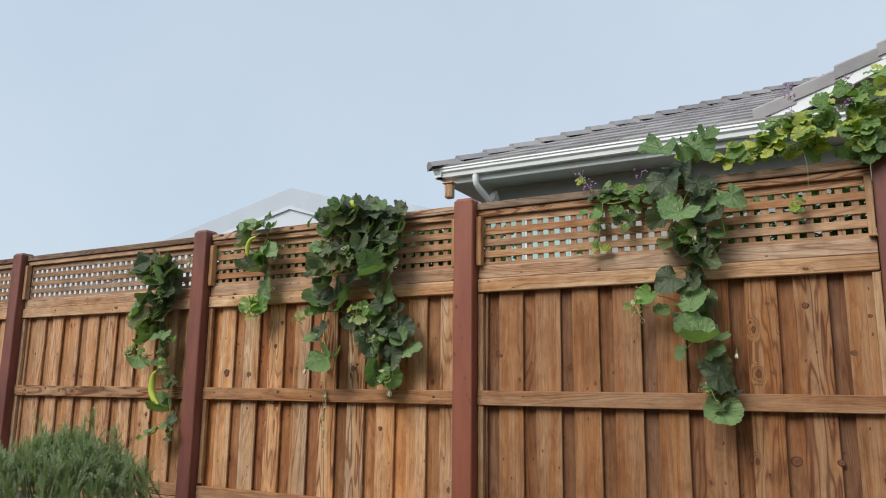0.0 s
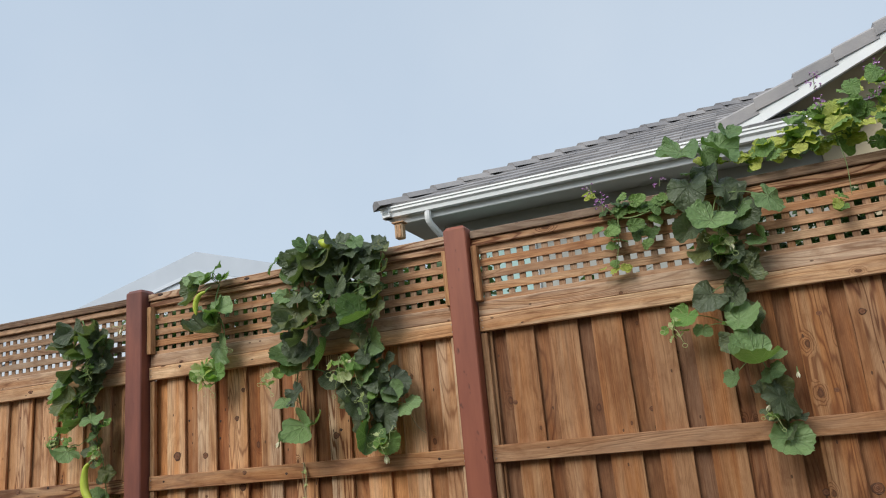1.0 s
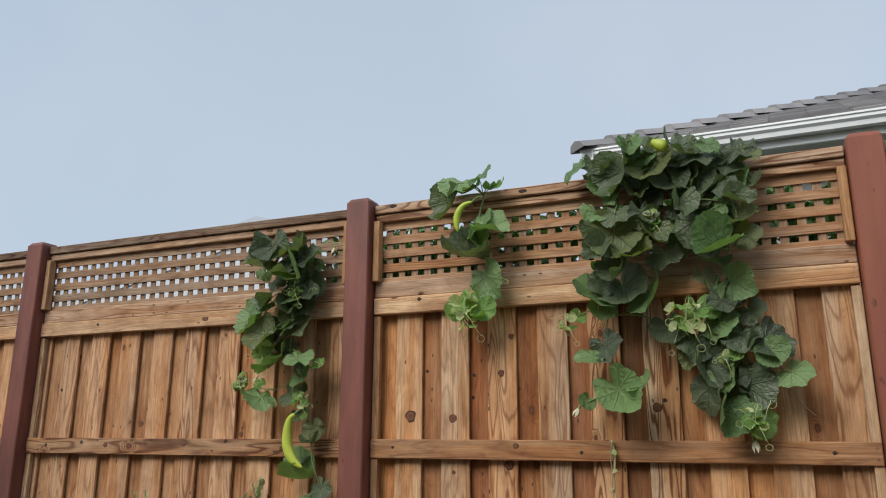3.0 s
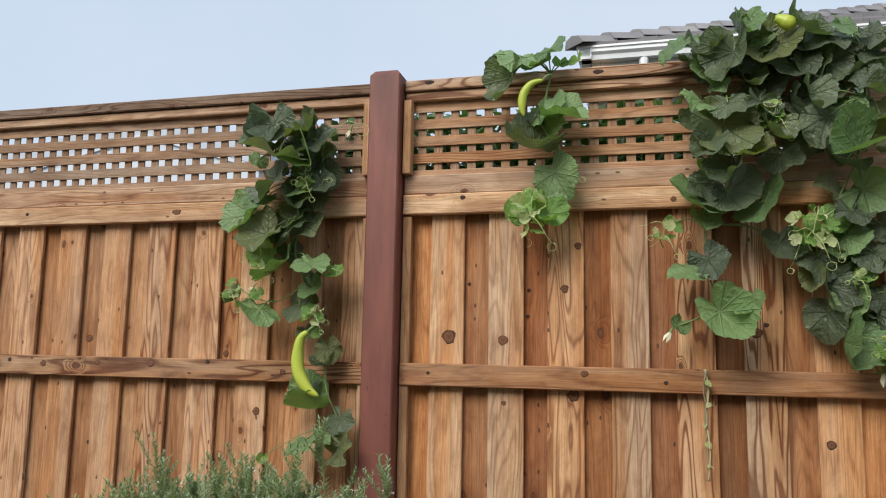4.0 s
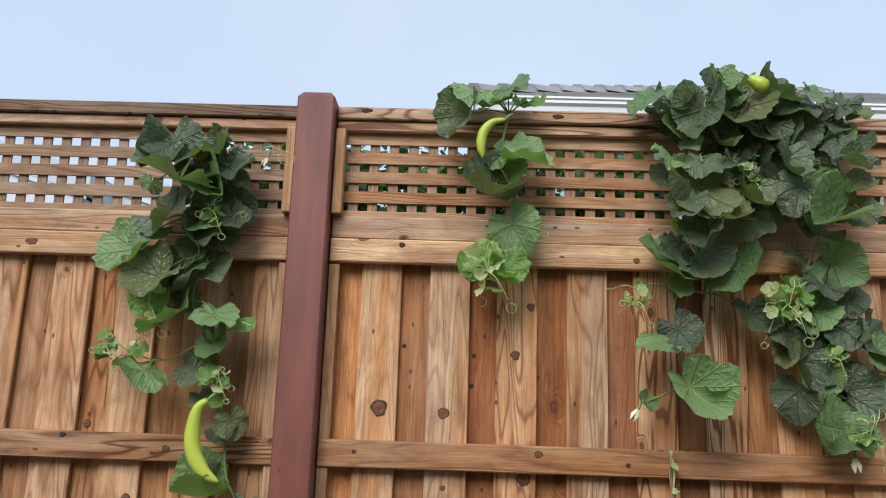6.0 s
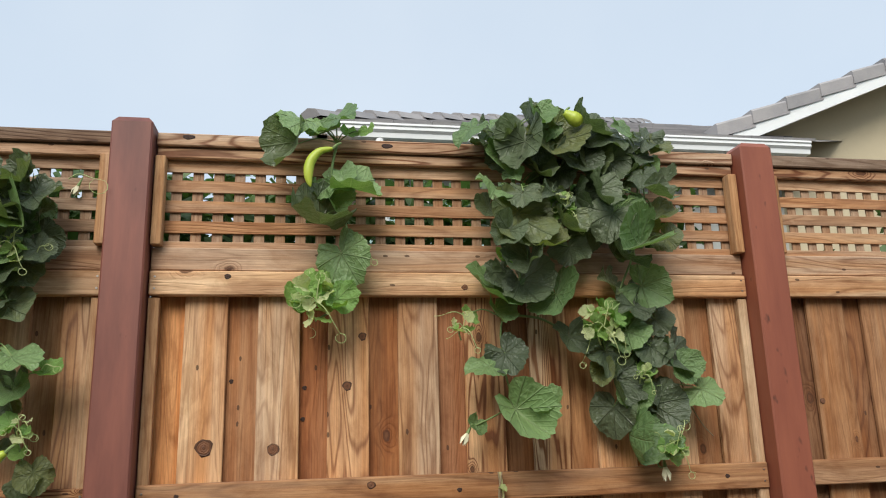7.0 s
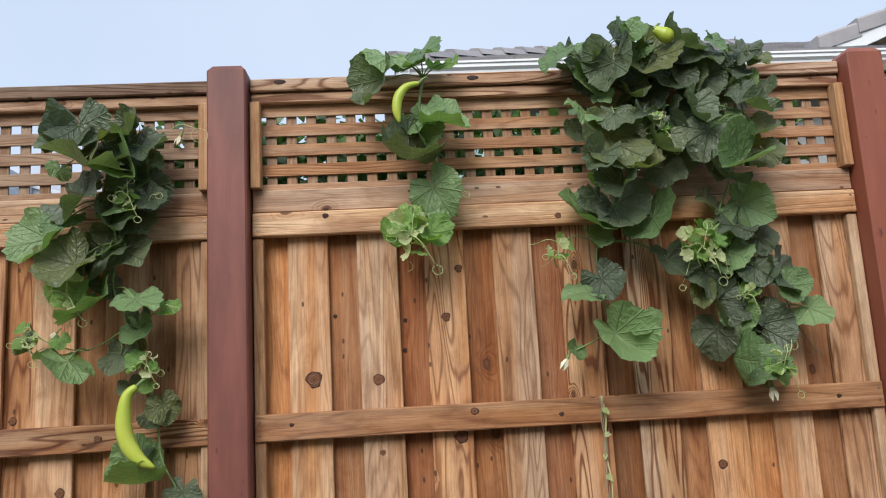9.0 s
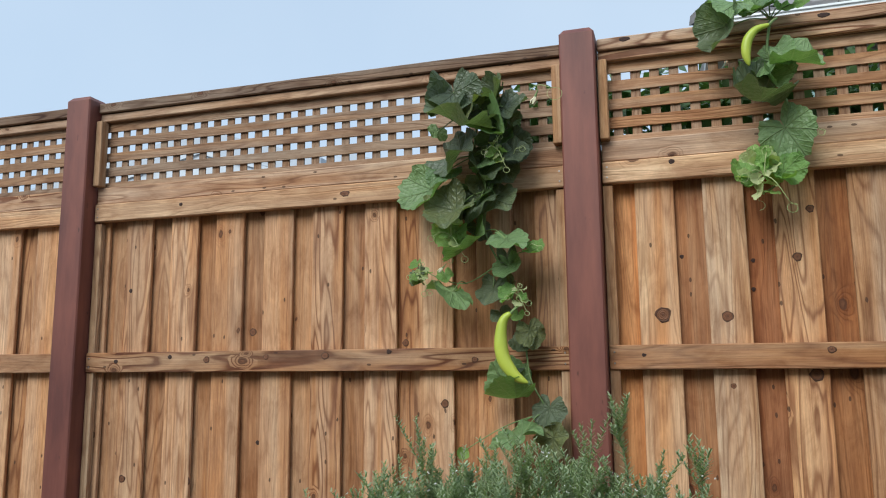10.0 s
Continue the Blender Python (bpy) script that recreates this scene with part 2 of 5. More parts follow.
def plain(name, a, c, scale, rough=0.8, bump=0.3, dist=0.003):
    m, n, l, b = mat(name, rough)
    tc = n.new("ShaderNodeTexCoord")
    p = noise_node(n, l, tc.outputs["Object"], scale, 6, 0.62)
    l.new(ramp_node(n, l, p, [(0.35, a), (0.68, c)]), b.inputs["Base Color"])
    q = noise_node(n, l, tc.outputs["Object"], scale * 30, 3, 0.6)
    bump_node(n, l, b, q, bump, dist)
    return m


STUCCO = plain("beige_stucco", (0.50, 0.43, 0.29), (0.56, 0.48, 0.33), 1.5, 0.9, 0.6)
# the same stucco with the eave's shade put into its colour
SHADEDSTUCCO = plain("eave_shaded_stucco", (0.36, 0.37, 0.35), (0.42, 0.43, 0.40), 1.5, 0.9, 0.6)
GREYST = plain("grey_soffit_paint", (0.40, 0.41, 0.38), (0.46, 0.47, 0.44), 2.0, 0.8)
WHITE = plain("white_gutter_paint", (0.72, 0.75, 0.75), (0.80, 0.82, 0.82), 2.5, 0.4, 0.1)
SOIL = plain("garden_soil", (0.065, 0.052, 0.040), (0.13, 0.105, 0.080), 2.0, 0.95, 0.9, 0.02)
METAL = mat("nail_steel", 0.35, 1.0)[0]
METAL.node_tree.nodes["Principled BSDF"].inputs["Base Color"].default_value = (0.45, 0.44, 0.43, 1)


def tile_mat():
    m, n, l, b = mat("hazed_grey_roof_tile", 0.85)
    tc, info = n.new("ShaderNodeTexCoord"), n.new("ShaderNodeNewGeometry")
    p = noise_node(n, l, tc.outputs["Object"], 3.0, 5, 0.6)
    # tile greys are lightened to carry the fog's haze
    c1 = ramp_node(n, l, info.outputs["Random Per Island"], [(0.0, (0.265, 0.255, 0.26)), (0.5, (0.31, 0.30, 0.30)), (1.0, (0.36, 0.345, 0.345))])
    col = mix_col(n, l, ramp_node(n, l, p, [(0.4, (0, 0, 0)), (0.7, (1, 1, 1))]), c1, mix_col(n, l, 1.0, c1, (0.72, 0.74, 0.78), "MULTIPLY"))
    l.new(col, b.inputs["Base Color"])
    bump_node(n, l, b, noise_node(n, l, tc.outputs["Object"], 60, 3, 0.6), 0.5, 0.004)
    return m


TILE = tile_mat()


# ---- mesh helpers ----
def part(name, bm, material, parent=None, label=""):
    me = bpy.data.meshes.new(name)
    bm.normal_update()
    bm.to_mesh(me)
    bm.free()
    me.materials.append(material)
    ob = new(name, me)
    if parent is not None:
        ob.parent = parent
    if label:
        ob["label"] = label
    return ob


def box(bm, x0, x1, y0, y1, z0, z1, bevel=0.0):
    r = bmesh.ops.create_cube(bm, size=1.0, matrix=Matrix.Translation(((x0 + x1) / 2, (y0 + y1) / 2, (z0 + z1) / 2)) @ Matrix.Diagonal((x1 - x0, y1 - y0, z1 - z0, 1)))
    if bevel:
        es = {e for v in r["verts"] for e in v.link_edges}
        bmesh.ops.bevel(bm, geom=list(es), offset=bevel, segments=1, affect="EDGES")


def thing(name, label, category, group="", at=(0, 0, 0)):
    e = new(name)
    e.empty_display_size = 0.1
    e.location = at
    return tagged(e, label, category, group)


board_cache = {}


def piece(name, w, t, h, material, parent, at, tilt=0.0, bevel=0.0025):
    """One sawn piece, its centre at the place given; alike pieces share a mesh."""
    key = (round(w, 3), round(t, 3), round(h, 3), material.name)
    if key not in board_cache:
        bm = bmesh.new()
        box(bm, -w / 2, w / 2, -t / 2, t / 2, -h / 2, h / 2, bevel)
        me = bpy.data.meshes.new(name)
        bm.to_mesh(me)
        bm.free()
        me.materials.append(material)
        board_cache[key] = me
    ob = new(name, board_cache[key])
    ob.parent = parent
    ob.location = at
    ob.rotation_euler = (0, tilt, 0)
    return ob


def tube(bm, pts, r0, r1, sides=6):
    """A round tapering stalk along points."""
    rings = []
    pts = [Vector(p) for p in pts]
    for i, p in enumerate(pts):
        d = (pts[min(i + 1, len(pts) - 1)] - pts[max(i - 1, 0)]).normalized()
        a = d.orthogonal().normalized()
        c = d.cross(a)
        r = r0 + (r1 - r0) * i / max(1, len(pts) - 1)
        rings.append([bm.verts.new(p + r * (math.cos(2 * math.pi * k / sides) * a + math.sin(2 * math.pi * k / sides) * c)) for k in range(sides)])
    for u, w in zip(rings, rings[1:]):
        best = min(range(sides), key=lambda s: (u[0].co - w[s].co).length)
        for k in range(sides):
            bm.faces.new((u[k], u[(k + 1) % sides], w[(k + 1 + best) % sides], w[(k + best) % sides]))
    for ring in (rings[0][::-1], rings[-1]):
        bm.faces.new(ring)


def smooth_path(pts, n=6):
    """Points along a rounded line through the points given."""
    p = [Vector(q) for q in pts]
    out = []
    for i in range(len(p) - 1):
        a, b, c, d = p[max(i - 1, 0)], p[i], p[i + 1], p[min(i + 2, len(p) - 1)]
        for k in range(n):
            t = k / n
            out.append(0.5 * (2 * b + (c - a) * t + (2 * a - 5 * b + 4 * c - d) * t * t + (3 * b - a - 3 * c + d) * t ** 3))
    out.append(p[-1])
    return out


# ---- ground and distance ----
bm = bmesh.new()
bmesh.ops.create_grid(bm, x_segments=60, y_segments=60, size=1500)
for v in bm.verts:
    far = max(0.0, v.co.length - 60)
    v.co.z = 0.0 if far == 0 else noise.noise(v.co * 0.004) * min(far * 0.01, 2.0)
ground = part("ground", bm, SOIL)
tagged(ground, "dry bare brown garden soil below the fence", "ground", kind="structure")


# far house: the fog's haze is mixed into both base colours
HAZEDROOF = plain("fog_hazed_roof", (0.46, 0.51, 0.57), (0.50, 0.55, 0.61), 0.6, 1.0, 0.1)
HAZEDWALL = plain("fog_hazed_wall", (0.55, 0.60, 0.655), (0.60, 0.645, 0.695), 0.4, 1.0, 0.1)


def slab(bm, top, drop, y0, y1):
    """A roof of several slopes: its upper line in x and z, drawn out along y."""
    rows = [[bm.verts.new((x, y, z - d)) for x, z in top] for y in (y0, y1) for d in (0.0, drop)]
    a, b, c, d = rows
    for i in range(len(top) - 1):
        for u, w in ((a, b), (b, d), (d, c), (c, a)):
            bm.faces.new((u[i], w[i], w[i + 1], u[i + 1]))
    for k in (0, len(top) - 1):
        bm.faces.new((a[k], b[k], d[k], c[k]))
    bmesh.ops.recalc_face_normals(bm, faces=bm.faces)


far_house = thing("house", "two-storey house with low roofs, fog haze painted into its pale grey", "house")
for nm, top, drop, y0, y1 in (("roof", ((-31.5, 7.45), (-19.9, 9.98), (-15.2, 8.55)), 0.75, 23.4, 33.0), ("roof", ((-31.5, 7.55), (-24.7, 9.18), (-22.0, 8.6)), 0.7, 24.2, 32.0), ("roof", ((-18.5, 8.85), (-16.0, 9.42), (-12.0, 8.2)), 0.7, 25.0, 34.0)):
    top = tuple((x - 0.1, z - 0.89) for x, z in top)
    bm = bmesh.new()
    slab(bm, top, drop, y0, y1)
    part(nm, bm, HAZEDROOF, far_house)
    bm = bmesh.new()
    slab(bm, [(x * 0.985 + mid_ * 0.015, z - drop - 0.004) for x, z in top for mid_ in (top[1][0],)], 0.14, y0 - 0.03, y0 + 0.05)
    part("rake_board", bm, HAZEDWALL, far_house)
    bm = bmesh.new()
    q = [(x * 0.93 + top[1][0] * 0.07, z - drop - 0.01) for x, z in top]
    f_ = [bm.verts.new((x, y0 + 0.06, z)) for x, z in ((q[0][0], 0.0), (q[-1][0], 0.0), q[2], q[1], q[0])]
    k_ = [bm.verts.new((v.co.x, y1 - 0.6, v.co.z)) for v in f_]
    bm.faces.new(f_)
    bm.faces.new(k_[::-1])
    for k in range(5):
        bm.faces.new((f_[k], k_[k], k_[(k + 1) % 5], f_[(k + 1) % 5]))
    bmesh.ops.recalc_face_normals(bm, faces=bm.faces)
    part("wall", bm, HAZEDWALL, far_house)

# unseen wall added behind the camera, keeps low sky light off the fence
bm = bmesh.new()
box(bm, -16, 9, -4.3, -4.0, 0.0, 5.0)
tagged(part("light_block_wall", bm, STUCCO), "unseen plain beige stucco wall, added to block low sky light", "wall", kind="structure")


# ---- fence ----
POSTS = [-9.60, -7.12, -4.67, -2.25, 0.20, 2.64]
LABELS = ["red-brown stained square wooden fence post", "red-brown stained square wooden fence post", "red-brown stained fence post beside the hanging squash vine",
          "brighter red-brown stained fence post with scuffed edges", "red-brown stained fence post under the flowering bean vine", "red-brown stained square wooden fence post"]


def fence_post(x, top, material, label):
    w = 0.07
    bm = bmesh.new()
    box(bm, x - w, x + w, FENCE - 0.07, FENCE + 0.07, 0.0, top, 0.006)
    up = [v for v in bm.verts if v.co.z > top - 0.004]
    for v in up:
        v.co.x = x + (v.co.x - x) * 0.80
        v.co.y = FENCE + (v.co.y - FENCE) * 0.80
    lowr = [v for v in bm.verts if top - 0.012 < v.co.z < top - 0.004]
    for v in lowr:
        v.co.z = top - 0.022
    ob = part("fence_post", bm, material)
    return tagged(ob, label, "fence post", "fence posts")


for x, top, m_, lab in zip(POSTS, (2.218, 2.222, 2.228, 2.225, 2.228, 2.23), (POST, POST, POST, POSTW, POST, POST), LABELS):
    fence_post(x, top, m_, lab)

rng = random.Random(4)


def fence_panel(a, b, edge, label, kind, drop=0.0):
    """One bay between posts whose faces stand at a and b: boards over boards, rails, and a lattice on top. edge: the left edge of one front board."""
    p = thing("wooden_fence", label, "fence", "fence bays")
    mid, w = (a + b) / 2, b - a
    # back boards and front boards, a quarter of a metre apart
    k0 = math.floor((a - edge) / 0.25) - 1
    for k in range(k0, k0 + 13):
        x0 = edge + 0.25 * k
        front, back = FRONTS[kind], BACKS[kind]
        if kind == 1:      # the middle bay: silvered fronts between tan ones, bright and umber backs
            front = (FRONTS[1], FRONTS[1], SILVER, FRONTS[1], SILVER, FRONTS[1], SILVER)[(k - k0 - 1) % 7]
            back = (AMBER, BACKS[1], UMBER, BACKS[1], UMBER, BACKS[2], BACKS[1])[(k - k0 - 1) % 7]
        for off, bw, y, m_ in ((0.0 if kind < 2 else -0.018, 0.148 if kind < 2 else 0.166, FENCE + 0.052, front), (0.125, 0.148, FENCE + 0.078, back)):
            l0, l1 = max(x0 + off, a + 0.004), min(x0 + off + bw, b - 0.004)
            if l1 - l0 > 0.02:
                j = rng.uniform(-0.0035, 0.0035)
                piece("board", l1 - l0, 0.018, 1.60, m_, p, ((l0 + l1) / 2 + j, y + rng.uniform(-0.002, 0.002), 0.88), rng.uniform(-0.003, 0.003))
    # nailing strips beside the posts
    piece("batten", 0.038, 0.03, 1.36, TRIMW, p, (a + 0.021, FENCE + 0.026, 0.905))
    piece("batten", 0.038, 0.03, 1.36, TRIMW, p, (b - 0.021, FENCE + 0.026, 0.905))
    # rails
    g = 0.003
    for name, z0, z1, y0, y1, m_ in (("rail", 0.115, 0.208, 0.0, 0.04, MIDW), ("rail", 0.865, 0.958, 0.0, 0.04, MIDW), ("rail", 1.592, 1.679, 0.0, 0.042, RAILW),
                                     ("rail", 1.682, 1.766, 0.012, 0.052, CAPW), ("rail", 2.100, 2.140, 0.004, 0.07, CAPW), ("rail", 2.143, 2.191, -0.012, 0.085, (TOPW, CAPW, TOPW)[kind]),
                                     ("kickboard", 0.012, 0.112, 0.004, 0.04, CAPW)):
        piece(name, w - 2 * g, y1 - y0, z1 - z0, m_, p, (mid, FENCE + (y0 + y1) / 2, (z0 + z1) / 2 - drop), rng.uniform(-0.001, 0.001), 0.004)
    # lattice
    for sx in (a + 0.021, b - 0.021):
        piece("trim", 0.036, 0.05, 0.330, TRIMW, p, (sx, FENCE + 0.0, 1.933), 0, 0.003)
    z = 2.077
    while z > 1.76:
        piece("lath", w - 0.02, 0.008, 0.045, GREYLATH if kind == 0 else LATHX, p, (mid, FENCE + 0.036, z), rng.uniform(-0.0008, 0.0008), 0.0015)
        z -= 0.0765
    x = a + 0.055 + rng.uniform(0, 0.02)
    while x < b - 0.03:
        piece("lath", 0.038, 0.008, 0.37, GREYLATHZ if kind == 0 else LATHZ, p, (x, FENCE + 0.046, 1.935), rng.uniform(-0.004, 0.004), 0.0015)
        x += 0.0745
    return p


def nail(parent, x, z, y):
    key = "nail"
    if key not in board_cache:
        bm = bmesh.new()
        bmesh.ops.create_cone(bm, cap_ends=True, segments=8, radius1=0.0045, radius2=0.003, depth=0.003, matrix=Matrix.Rotation(radians(90), 4, "X"))
        me = bpy.data.meshes.new("nail")
        bm.to_mesh(me)
        bm.free()
        me.materials.append(METAL)
        board_cache[key] = me
    ob = new("nail", board_cache[key])
    ob.parent = parent
    ob.location = (x, y, z)


def knot_mat(name, core, mid, rim):
    """Growth rings round a dark heart."""
    m, n, l, b = mat(name, 0.6)
    tc = n.new("ShaderNodeTexCoord")
    ln = n.new("ShaderNodeVectorMath")
    ln.operation = "LENGTH"
    l.new(tc.outputs["Object"], ln.inputs[0])
    w = math_node(n, l, "ADD", ln.outputs["Value"], math_node(n, l, "MULTIPLY", noise_node(n, l, tc.outputs["Object"], 2.5, 3, 0.6), 0.35))
    rg_ = math_node(n, l, "MULTIPLY_ADD", math_node(n, l, "SINE", math_node(n, l, "MULTIPLY", w, 26.0)), 0.5, 0.5)
    col = ramp_node(n, l, w, [(0.1, core), (0.75, mid), (1.05, rim)])
    col = mix_col(n, l, math_node(n, l, "MULTIPLY", rg_, 0.3), col, mix_col(n, l, 1.0, col, (0.55, 0.45, 0.4), "MULTIPLY"))
    l.new(col, b.inputs["Base Color"])
    bump_node(n, l, b, rg_, 0.4, 0.05)
    return m


KNOTS = [knot_mat("brown_knot", (0.12, 0.045, 0.02), (0.23, 0.095, 0.04), (0.10, 0.042, 0.02)), knot_mat("black_knot", (0.035, 0.016, 0.011), (0.06, 0.026, 0.016), (0.03, 0.015, 0.01))]


def knot(parent, x, z, r, y, wide=1.0):
    """A knot in the face of a board: an uneven low button, flush with the wood."""
    which = 0 if r > 0.010 else 1
    seed = int(abs(x) * 1000) % 5
    key = ("knot", which, seed)
    if key not in board_cache:
        rg = random.Random(seed)
        rim = [1 + rg.uniform(-0.14, 0.14) for _ in range(14)]
        bm = bmesh.new()
        rows = [[bm.verts.new((f * rim[k] * math.cos(k * math.pi / 7), -d, f * rim[k] * math.sin(k * math.pi / 7))) for k in range(14)] for f, d in ((1.0, -0.02), (0.97, 0.05), (0.6, 0.07))]
        top_ = bm.verts.new((0, -0.065, 0))
        for u, w in zip(rows, rows[1:]):
            for k in range(14):
                bm.faces.new((u[k], u[(k + 1) % 14], w[(k + 1) % 14], w[k])).smooth = True
        for k in range(14):
            bm.faces.new((rows[2][k], rows[2][(k + 1) % 14], top_)).smooth = True
        bmesh.ops.recalc_face_normals(bm, faces=bm.faces)
        me = bpy.data.meshes.new("knot")
        bm.to_mesh(me)
        bm.free()
        me.materials.append(KNOTS[which])
        board_cache[key] = me
    ob = new("knot", board_cache[key])
    ob.parent = parent
    ob.location, ob.scale = (x, y, z), (r * wide, 0.014, r)


KNOTS_LEFT = ((-5.914, 1.045, 0.019), (-6.185, 1.043, 0.018), (-6.843, 1.253, 0.010), (-6.523, 1.255, 0.012), (-5.679, 1.089, 0.030), (-5.448, 0.983, 0.015), (-5.822, 1.446, 0.008), (-5.813, 1.203, 0.008),
              (-5.661, 0.647, 0.026), (-5.268, 0.732, 0.018), (-6.837, 0.379, 0.018), (-6.495, 0.381, 0.025), (-6.146, 0.555, 0.010), (-5.396, 0.425, 0.009))
KNOTS_MIDDLE = ((-4.391, 1.072, 0.030), (-4.160, 1.060, 0.023), (-3.906, 1.272, 0.017), (-3.851, 1.449, 0.015), (-3.639, 1.249, 0.013), (-3.177, 1.101, 0.022), (-4.056, 1.269, 0.008), (-4.061, 1.160, 0.008),
                (-4.311, 1.296, 0.008), (-3.873, 0.845, 0.025), (-3.698, 0.845, 0.018), (-2.935, 0.693, 0.017), (-4.154, 0.804, 0.012), (-3.142, 1.131, 0.010))
KNOTS_NEAR = ((-0.424, 1.446, 0.015), (-0.237, 1.428, 0.017), (-0.059, 1.231, 0.018), (-0.024, 1.172, 0.018), (-0.419, 1.072, 0.015), (-1.062, 1.023, 0.013), (-0.334, 0.610, 0.030), (-0.555, 0.607, 0.018),
              (-0.124, 0.616, 0.020), (-2.024, 1.180, 0.012), (-1.296, 1.072, 0.013), (-0.090, 1.410, 0.010), (0.062, 1.360, 0.012))
RAIL_KNOTS = {1: ((-5.79, 0.932, 0.016), (-6.076, 0.93, 0.012), (-6.378, 0.921, 0.015), (-5.497, 0.945, 0.010), (-5.127, 0.909, 0.012), (-6.573, 0.935, 0.010), (-6.869, 0.917, 0.010), (-5.706, 1.636, 0.013), (-6.549, 1.648, 0.009)),
              2: ((-4.33, 1.660, 0.010), (-3.473, 1.625, 0.011), (-3.825, 0.932, 0.013), (-4.467, 0.92, 0.007), (-2.495, 0.913, 0.008), (-3.516, 0.904, 0.008))}
EDGES = [-7.43, -6.879, -4.474, -2.022, 0.35]
PANEL = ["weathered board fence bay with lattice top", "weathered board fence bay with open lattice top", "warm brown board fence bay with knots and lattice top",
         "orange-brown board fence bay with lattice under bean vines", "brown board fence bay with lattice top"]
for i, (a, b) in enumerate(zip(POSTS, POSTS[1:])):
    pn = fence_panel(a + 0.072, b - 0.072, EDGES[i], PANEL[i], (0, 0, 1, 2, 2)[i])
    for z in (0.16, 0.91, 1.636):
        for s in (-0.02, 0.022):
            nail(pn, a + 0.072 + 0.022, z + s, FENCE - 0.001)
            nail(pn, b - 0.072 - 0.022, z + s, FENCE - 0.001)
    for x, z, r in (RAIL_KNOTS.get(i) or ()):
        knot(pn, x, z, r, FENCE, 1.9 if r == 0.013 and i == 1 else 1.15)
    for x, z in ((), (), ((-4.485, 2.176), (-3.76, 2.169)), (), ())[i]:      # black stains on the cap rail
        knot(pn, x, z, 0.0099, FENCE - 0.012, 2.2)
    for x, z, r in ((), KNOTS_LEFT, KNOTS_MIDDLE, KNOTS_NEAR, ())[i]:
        at_front = (x - EDGES[i] + (0.018 if i == 3 else 0.0)) % 0.25 < (0.166 if i == 3 else 0.148)
        knot(pn, x, z, r, FENCE + (0.043 if at_front else 0.069))

# ---- neighbour's house ----
EX0, EX1, EY, EZ = -4.03, 0.122, 7.11, 3.40   # eave line
PITCH = 0.458
house = thing("house", "single-storey beige stucco house with grey tile roof and white gutters", "house")


def prism(bm, prof, x0, x1):
    """A profile in y and z drawn out along x."""
    a = [bm.verts.new((x0, y, z)) for y, z in prof]
    b = [bm.verts.new((x1, y, z)) for y, z in prof]
    n = len(prof)
    for i in range(n):
        bm.faces.new((a[i], a[(i + 1) % n], b[(i + 1) % n], b[i]))
    bm.faces.new(a[::-1])
    bm.faces.new(b)


GUT = [(0.0, 0.0), (-0.012, -0.002), (-0.014, -0.018), (-0.002, -0.026), (-0.004, -0.05), (0.018, -0.07), (0.022, -0.108), (0.10, -0.108), (0.10, -0.006), (0.09, -0.006), (0.09, -0.09), (0.03, -0.09), (0.012, -0.05)]
bm = bmesh.new()
prism(bm, [(EY + y, EZ + z) for y, z in GUT], EX0, EX1)
part("gutter", bm, WHITE, house, "white metal gutter along the eave")
bm2 = bmesh.new()
prism(bm2, [(y, EZ + z) for y, z in GUT], EY - 0.012, EY + 9.0)
bmesh.ops.transform(bm2, matrix=Matrix.Translation((EX0 + 0.0, 0, 0)) @ Matrix(((0, 1, 0, 0), (1, 0, 0, 0), (0, 0, 1, 0), (0, 0, 0, 1))), verts=bm2.verts)
bmesh.ops.reverse_faces(bm2, faces=bm2.faces)
part("gutter", bm2, WHITE, house, "white metal gutter along the side eave")
bm = bmesh.new()
box(bm, EX0 + 0.1, EX1, EY + 0.103, EY + 0.13, EZ - 0.17, EZ)
part("fascia", bm, WHITE, house)
bm = bmesh.new()
box(bm, EX0 + 0.1, EX1 + 0.02, EY + 0.13, EY + 0.56, EZ - 0.17, EZ - 0.15)
box(bm, EX0 + 0.1, EX0 + 0.56, EY + 0.56, EY + 9.0, EZ - 0.17, EZ - 0.15)
part("soffit", bm, GREYST, house)
WY = EY + 0.5
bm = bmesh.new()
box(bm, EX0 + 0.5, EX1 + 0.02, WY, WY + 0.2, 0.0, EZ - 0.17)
part("wall", bm, SHADEDSTUCCO, house)
bm = bmesh.new()
box(bm, EX0 + 0.5, EX0 + 0.7, WY + 0.2, WY + 8.0, 0.0, EZ - 0.17)
part("wall", bm, STUCCO, house)

# gable part: its rake rises to the right in front of the main roof
GY = EY + 0.06            # front of the rake tiles
GX, GZ, GS = -0.39, 3.64, 0.412
RX = 5.2
RZ = GZ + GS * (RX - GX)
bm = bmesh.new()
wallp = [(EX1 + 0.02, 0.0), (2 * RX - EX1, 0.0), (2 * RX - EX1, RZ - GS * (RX - EX1) - 0.10), (RX, RZ - 0.10), (EX1 + 0.02, GZ + GS * (EX1 - GX) - 0.10)]
f_ = [bm.verts.new((x, GY + 0.40, z)) for x, z in wallp]
k_ = [bm.verts.new((x, GY + 0.60, z)) for x, z in wallp]
bm.faces.new(f_)
bm.faces.new(k_[::-1])
for i in range(len(f_)):
    bm.faces.new((f_[i], k_[i], k_[(i + 1) % len(f_)], f_[(i + 1) % len(f_)]))
bmesh.ops.recalc_face_normals(bm, faces=bm.faces)
part("gable_wall", bm, STUCCO, house, "beige stucco gable wall")
bm = bmesh.new()
